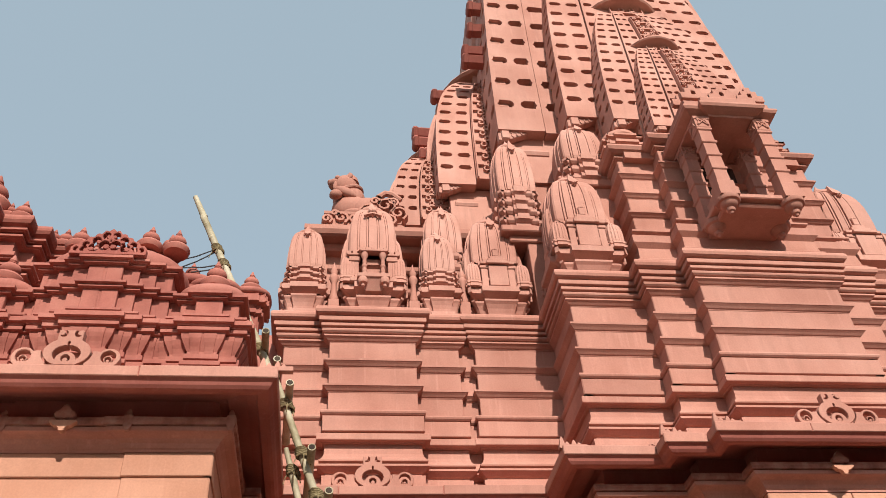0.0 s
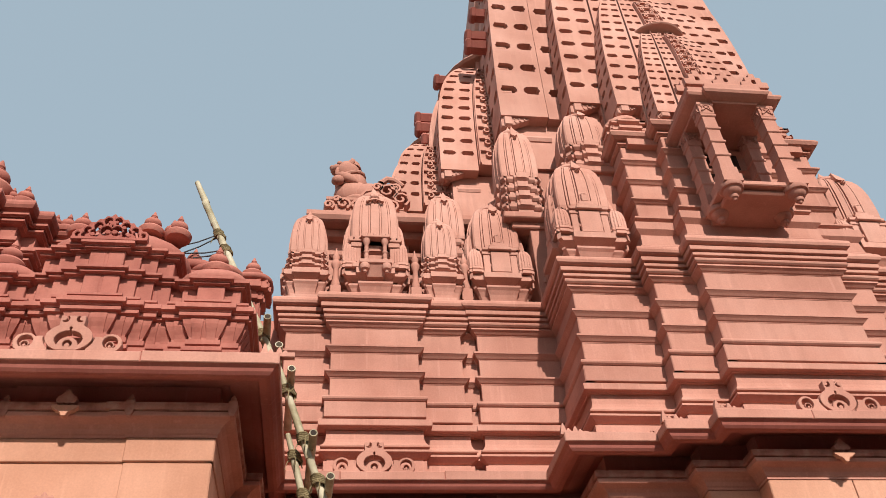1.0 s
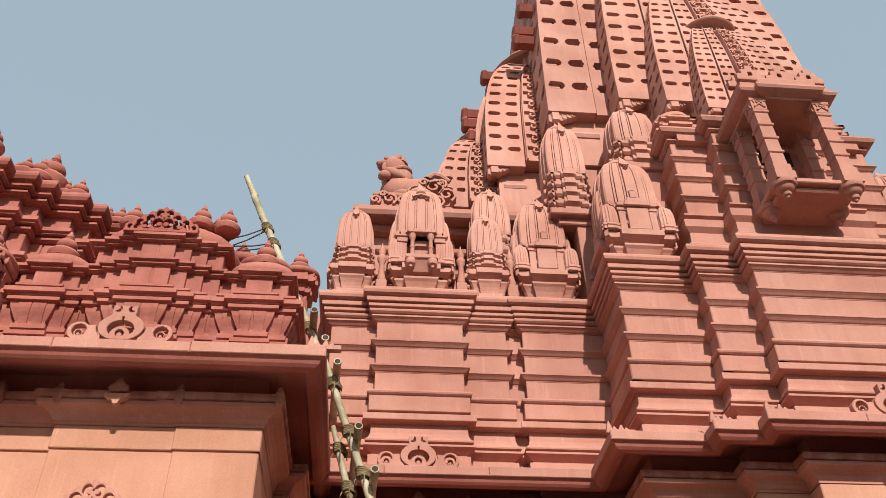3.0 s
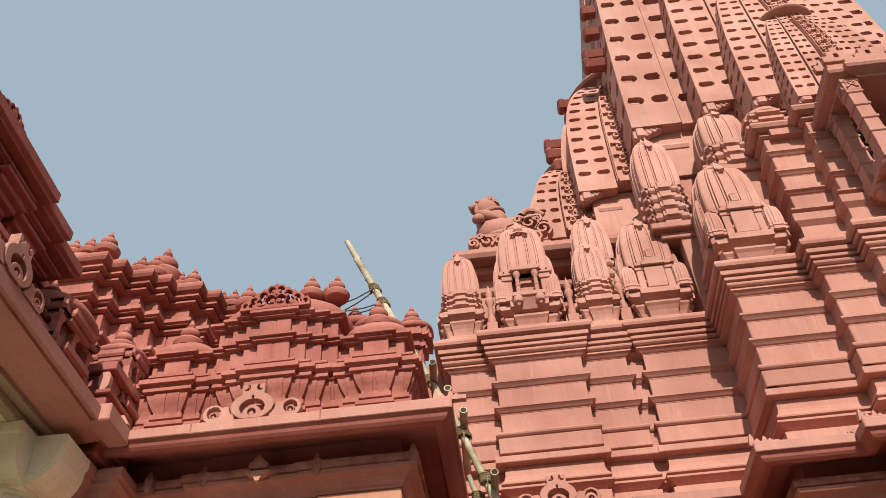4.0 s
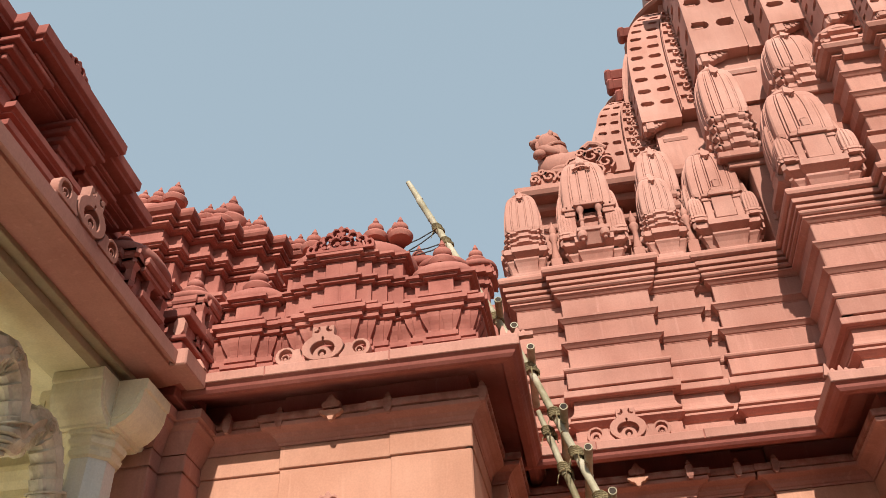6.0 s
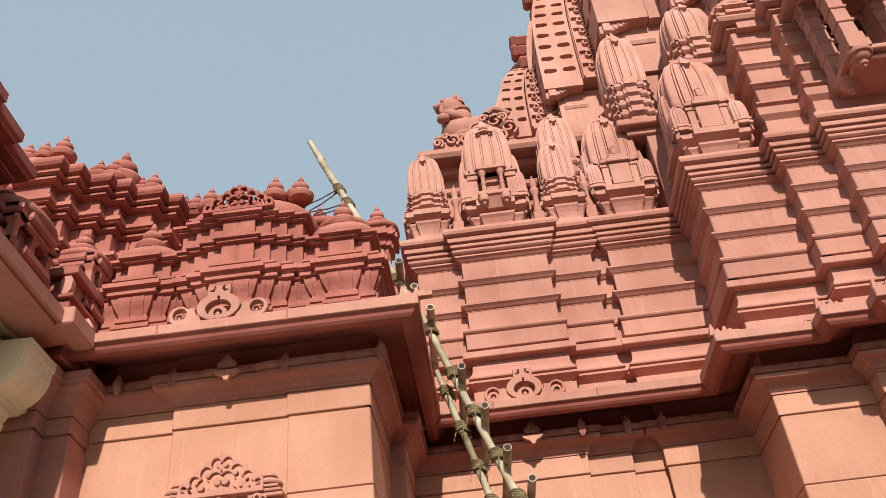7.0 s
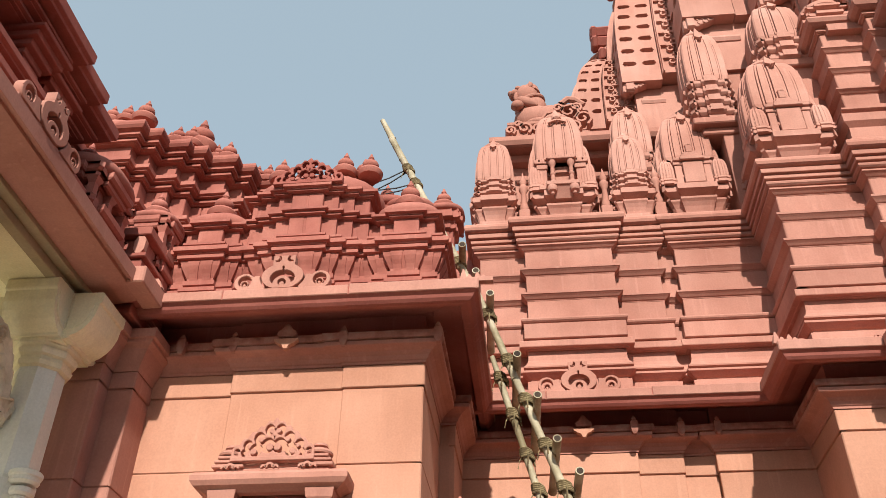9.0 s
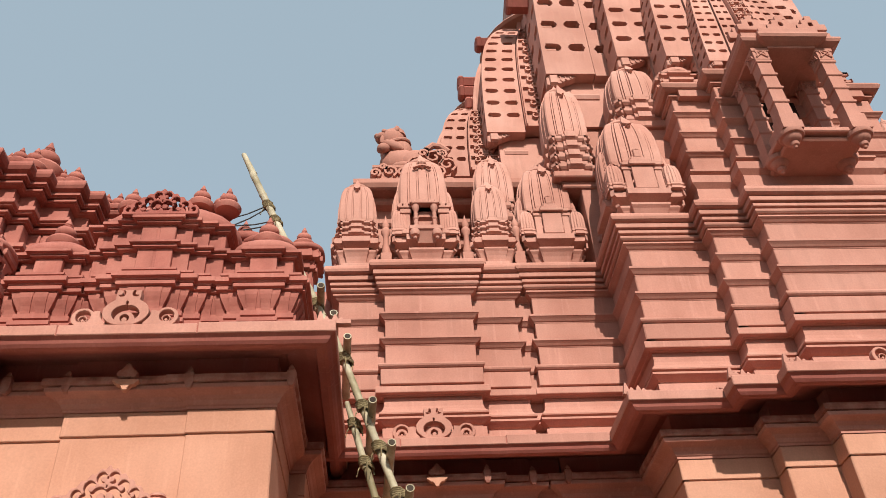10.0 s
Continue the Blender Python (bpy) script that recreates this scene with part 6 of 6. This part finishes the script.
# corner turrets that turn from the porch to the bay
for x, y, z, r in ((-3.70, 6.72, 6.88, 0.215), (-3.95, 5.72, 6.58, 0.35)):
    th = empty("corner_turret", x, y, 5.8, "red stepped corner turret with cushion dome and small pillars", "turret", "corner turrets")
    low = 6.22 if r > 0.3 else 6.52
    for z0, z1, k in ((5.8, low - 0.26, 0.95), (low - 0.24, low - 0.18, 1.12), (low - 0.16, low - 0.10, 0.98), (low - 0.08, low, 1.15), (z - 0.13, z - 0.08, 1.02), (z - 0.07, z, 1.14)):
        bm = bmesh.new()
        loft(bm, RIBS, [(r * k * 0.94, r * k * 0.94, z0), (r * k, r * k, z0 + (z1 - z0) * 0.3), (r * k, r * k, z1)], x, y)
        part("slab", bm, ROSE, th)
    bm = bmesh.new()
    loft(bm, RIBS, [(r * 0.93, r * 0.93, 5.8), (r * 0.93, r * 0.93, low - 0.01), (r * 0.74, r * 0.74, low), (r * 0.74, r * 0.74, z - 0.12), (r * 0.98, r * 0.98, z - 0.12), (r * 0.98, r * 0.98, z - 0.01)], x, y)
    part("turret_core", bm, ROSE, th)
    for dx in (-1, 0, 1):
        for dy in (-1, 0, 1):
            if dx or dy:
                bm = bmesh.new()
                px, py = x + dx * r * 0.82, y + dy * r * 0.82
                hz = z - 0.13
                loft(bm, [(-1, -1), (1, -1), (1, 1), (-1, 1)], [(0.055, 0.055, low), (0.055, 0.055, low + 0.03), (0.036, 0.036, low + 0.05), (0.032, 0.032, hz - 0.06), (0.055, 0.055, hz)], px, py)
                part("small_pillar", bm, ROSE, th)
    cushion(x, y, z, r * 1.2, r * 1.2, 0.72 * r, th)
    roof_finial(x, y - 0.05, z + 0.70 * r, 0.14)

# stepped stone block on the eave's inner corner
th = empty("corner_block", -3.72, 6.30, 5.75, "red stone block with slab on the inner corner of the eaves", "block")
for x0, x1, y0, y1, z0, z1, pname in ((-3.98, -3.50, 6.24, 6.66, 5.80, 6.17, "foot"), (-4.0, -3.46, 6.20, 6.66, 6.175, 6.22, "slab"), (-3.94, -3.53, 6.27, 6.66, 6.225, 6.42, "block"), (-4.0, -3.455, 6.20, 6.66, 6.425, 6.515, "slab")):
    bm = bmesh.new()
    box(bm, x0, x1, y0, y1, z0, z1, 0.008)
    part(pname, bm, ROSE, th)
bm = bmesh.new()
loft(bm, [(-1, -1), (1, -1), (1, 1), (-1, 1)], [(0.02, 0.03, 6.225), (0.05, 0.03, 6.27), (0.055, 0.03, 6.37), (0.03, 0.03, 6.42)], -3.55, 6.25)
part("leaf", bm, PINK, th)

# loose cord hanging from the porch roof
bm = bmesh.new()
pts = [(-3.22, 2.60, 7.1), (-3.225, 2.62, 6.6), (-3.222, 2.64, 6.3), (-3.222, 2.70, 5.98), (-3.215, 2.80, 5.88), (-3.21, 2.95, 5.80), (-3.215, 2.99, 5.62), (-3.215, 2.96, 5.42), (-3.215, 2.90, 5.25), (-3.215, 2.82, 5.12)]
tube(bm, pts, 0.0026, 6)
blob(bm, (-3.222, 2.68, 6.03), (0.010, 0.010, 0.018))
cord = tagged(part("hanging_cord", bm, BAMBOO, None, smooth=True), "thin pale cord hanging from the porch roof", "cord")

# ---- bamboo scaffold ----
def bamboo(a, b, r, label, hollow=False, group="bamboo scaffold poles", tip=False):
    a, b = Vector(a), Vector(b)
    th = empty("bamboo_pole", *a, label, "bamboo pole", group)
    ln = (b - a).length
    pts, rad = [], []
    gap = 0.34
    n = max(2, int(ln / gap))
    random.seed(int(ln * 1000))
    for i in range(n):
        s0 = ln * i / n
        w = random.uniform(-0.004, 0.004)
        for ds, k in ((0.0, 1.12), (0.015, 1.0), (ln / n * 0.5, 0.97), (ln / n - 0.012, 1.0)):
            pts.append(a + (b - a) * ((s0 + ds) / ln) + Vector((w * k, w, 0)))
            rad.append(r * k * (1 - 0.12 * s0 / ln))
    if tip:
        rad[-1] *= 0.75
        rad[-2] *= 0.9
    bm = bmesh.new()
    tube(bm, pts, rad, 12)
    part("culm", bm, BAMBOO, th, smooth=True)
    if hollow:
        # solid plug whose dark colour stands in for shade inside the cane
        d = (b - a).normalized()
        e = pts[-1]
        bm = bmesh.new()
        tube(bm, [e - d * 0.02, e + d * 0.003], rad[-1] * 0.74, 12)
        part("hollow_end", bm, HOLLOW, th, "dark plug painted for the shade in the hollow cane")
    return th


def lashing(c, r, axis=(0, 0, 1)):
    th = empty("rope_lashing", *c, "coir rope lashed round the bamboo joint", "rope", "rope lashings")
    bm = bmesh.new()
    ax = Vector(axis).normalized()
    u = ax.cross(Vector((0.3, 1, 0.2))).normalized()
    w = ax.cross(u)
    pts = []
    for i in range(40):
        t = i / 39
        a = t * 2 * math.pi * 5
        tilt = 0.035 * math.sin(a + 0.7)
        pts.append(Vector(c) + ax * (-0.045 + 0.09 * t + tilt) + (u * math.cos(a) + w * math.sin(a)) * (r * (1 + 0.10 * math.sin(i * 1.7))))
    tube(bm, pts, 0.011, 5)
    part("coil", bm, ROPE, th, smooth=True)
    bm = bmesh.new()
    for k in range(3):
        p = Vector(c) + (u * math.cos(k * 2.1) + w * math.sin(k * 2.1)) * r
        tube(bm, [p, p + Vector((0.02 * (k - 1), -0.03, -0.05)), p + Vector((0.035 * (k - 1), -0.035, -0.12))], 0.006, 4)
    tagged(part("loose_end", bm, ROPE, th), kind="stuff")
    return th


U0, U1 = Vector((-0.50, 7.38, 6.29)), Vector((-1.61, 7.38, 8.89))
A0, A1 = Vector((1.73, 7.32, 0.0)), Vector((-0.52, 7.32, 6.38))
B0, B1 = Vector((1.17, 7.46, 0.0)), Vector((-0.38, 7.46, 5.70))
bamboo(U0, U1, 0.043, "long leaning weathered bamboo pole rising above the roof", tip=True)
bamboo(A0, A1, 0.040, "pale sunlit bamboo pole of the scaffold beside the eave", tip=True)
bamboo(B0, B1, 0.036, "second steeper bamboo pole of the scaffold", tip=True)


def on(p, q, z):
    return p + (q - p) * ((z - p.z) / (q.z - p.z))


for x, z in ((-0.64, 6.80), (-0.506, 6.47), (-0.37, 6.20), (-0.136, 5.52), (0.028, 5.10), (0.174, 4.68), (0.342, 4.385), (0.52, 3.95)):
    front = Vector((x, 7.10, z))
    back = Vector((x - 0.05, 8.02, z - 0.13))
    bamboo(back, front, 0.041, "short horizontal bamboo putlog with hollow end", hollow=True, group="bamboo putlogs")
for z in (6.06, 5.55, 5.14, 4.70, 4.31, 3.9):
    lashing(on(A0, A1, z) + Vector((0.01, -0.01, 0.0)), 0.058, (A1 - A0))
for z in (5.45, 5.07, 4.68, 4.35, 4.0):
    lashing(on(B0, B1, z) + Vector((0.01, 0.0, 0.0)), 0.052, (B1 - B0))
for z, r in ((7.86, 0.05), (8.08, 0.048), (6.75, 0.055), (6.45, 0.06)):
    lashing(on(U0, U1, z), r, (U1 - U0))
# wires from the pole to the roof
for i, (z, ex, ez) in enumerate(((8.09, -1.70, 7.95), (8.06, -1.68, 7.84), (7.87, -1.62, 7.86), (7.85, -1.52, 7.80))):
    p = on(U0, U1, z)
    bm = bmesh.new()
    q = Vector((ex, 7.45, ez))
    tube(bm, [p, p.lerp(q, 0.5) + Vector((0, 0, -0.02)), q], 0.008, 5)
    tagged(part("tie_wire", bm, WIRE, None, smooth=True), "thin dark tie wire from pole to roof", "wire", "tie wires")
bm = bmesh.new()
tube(bm, [(-4.70, 8.6, 9.6), (-4.84, 8.55, 10.06)], 0.026, 8)
tagged(part("loose_stake", bm, BAMBOO, None, smooth=True), "short pale stake standing on the hall roof", "stake")
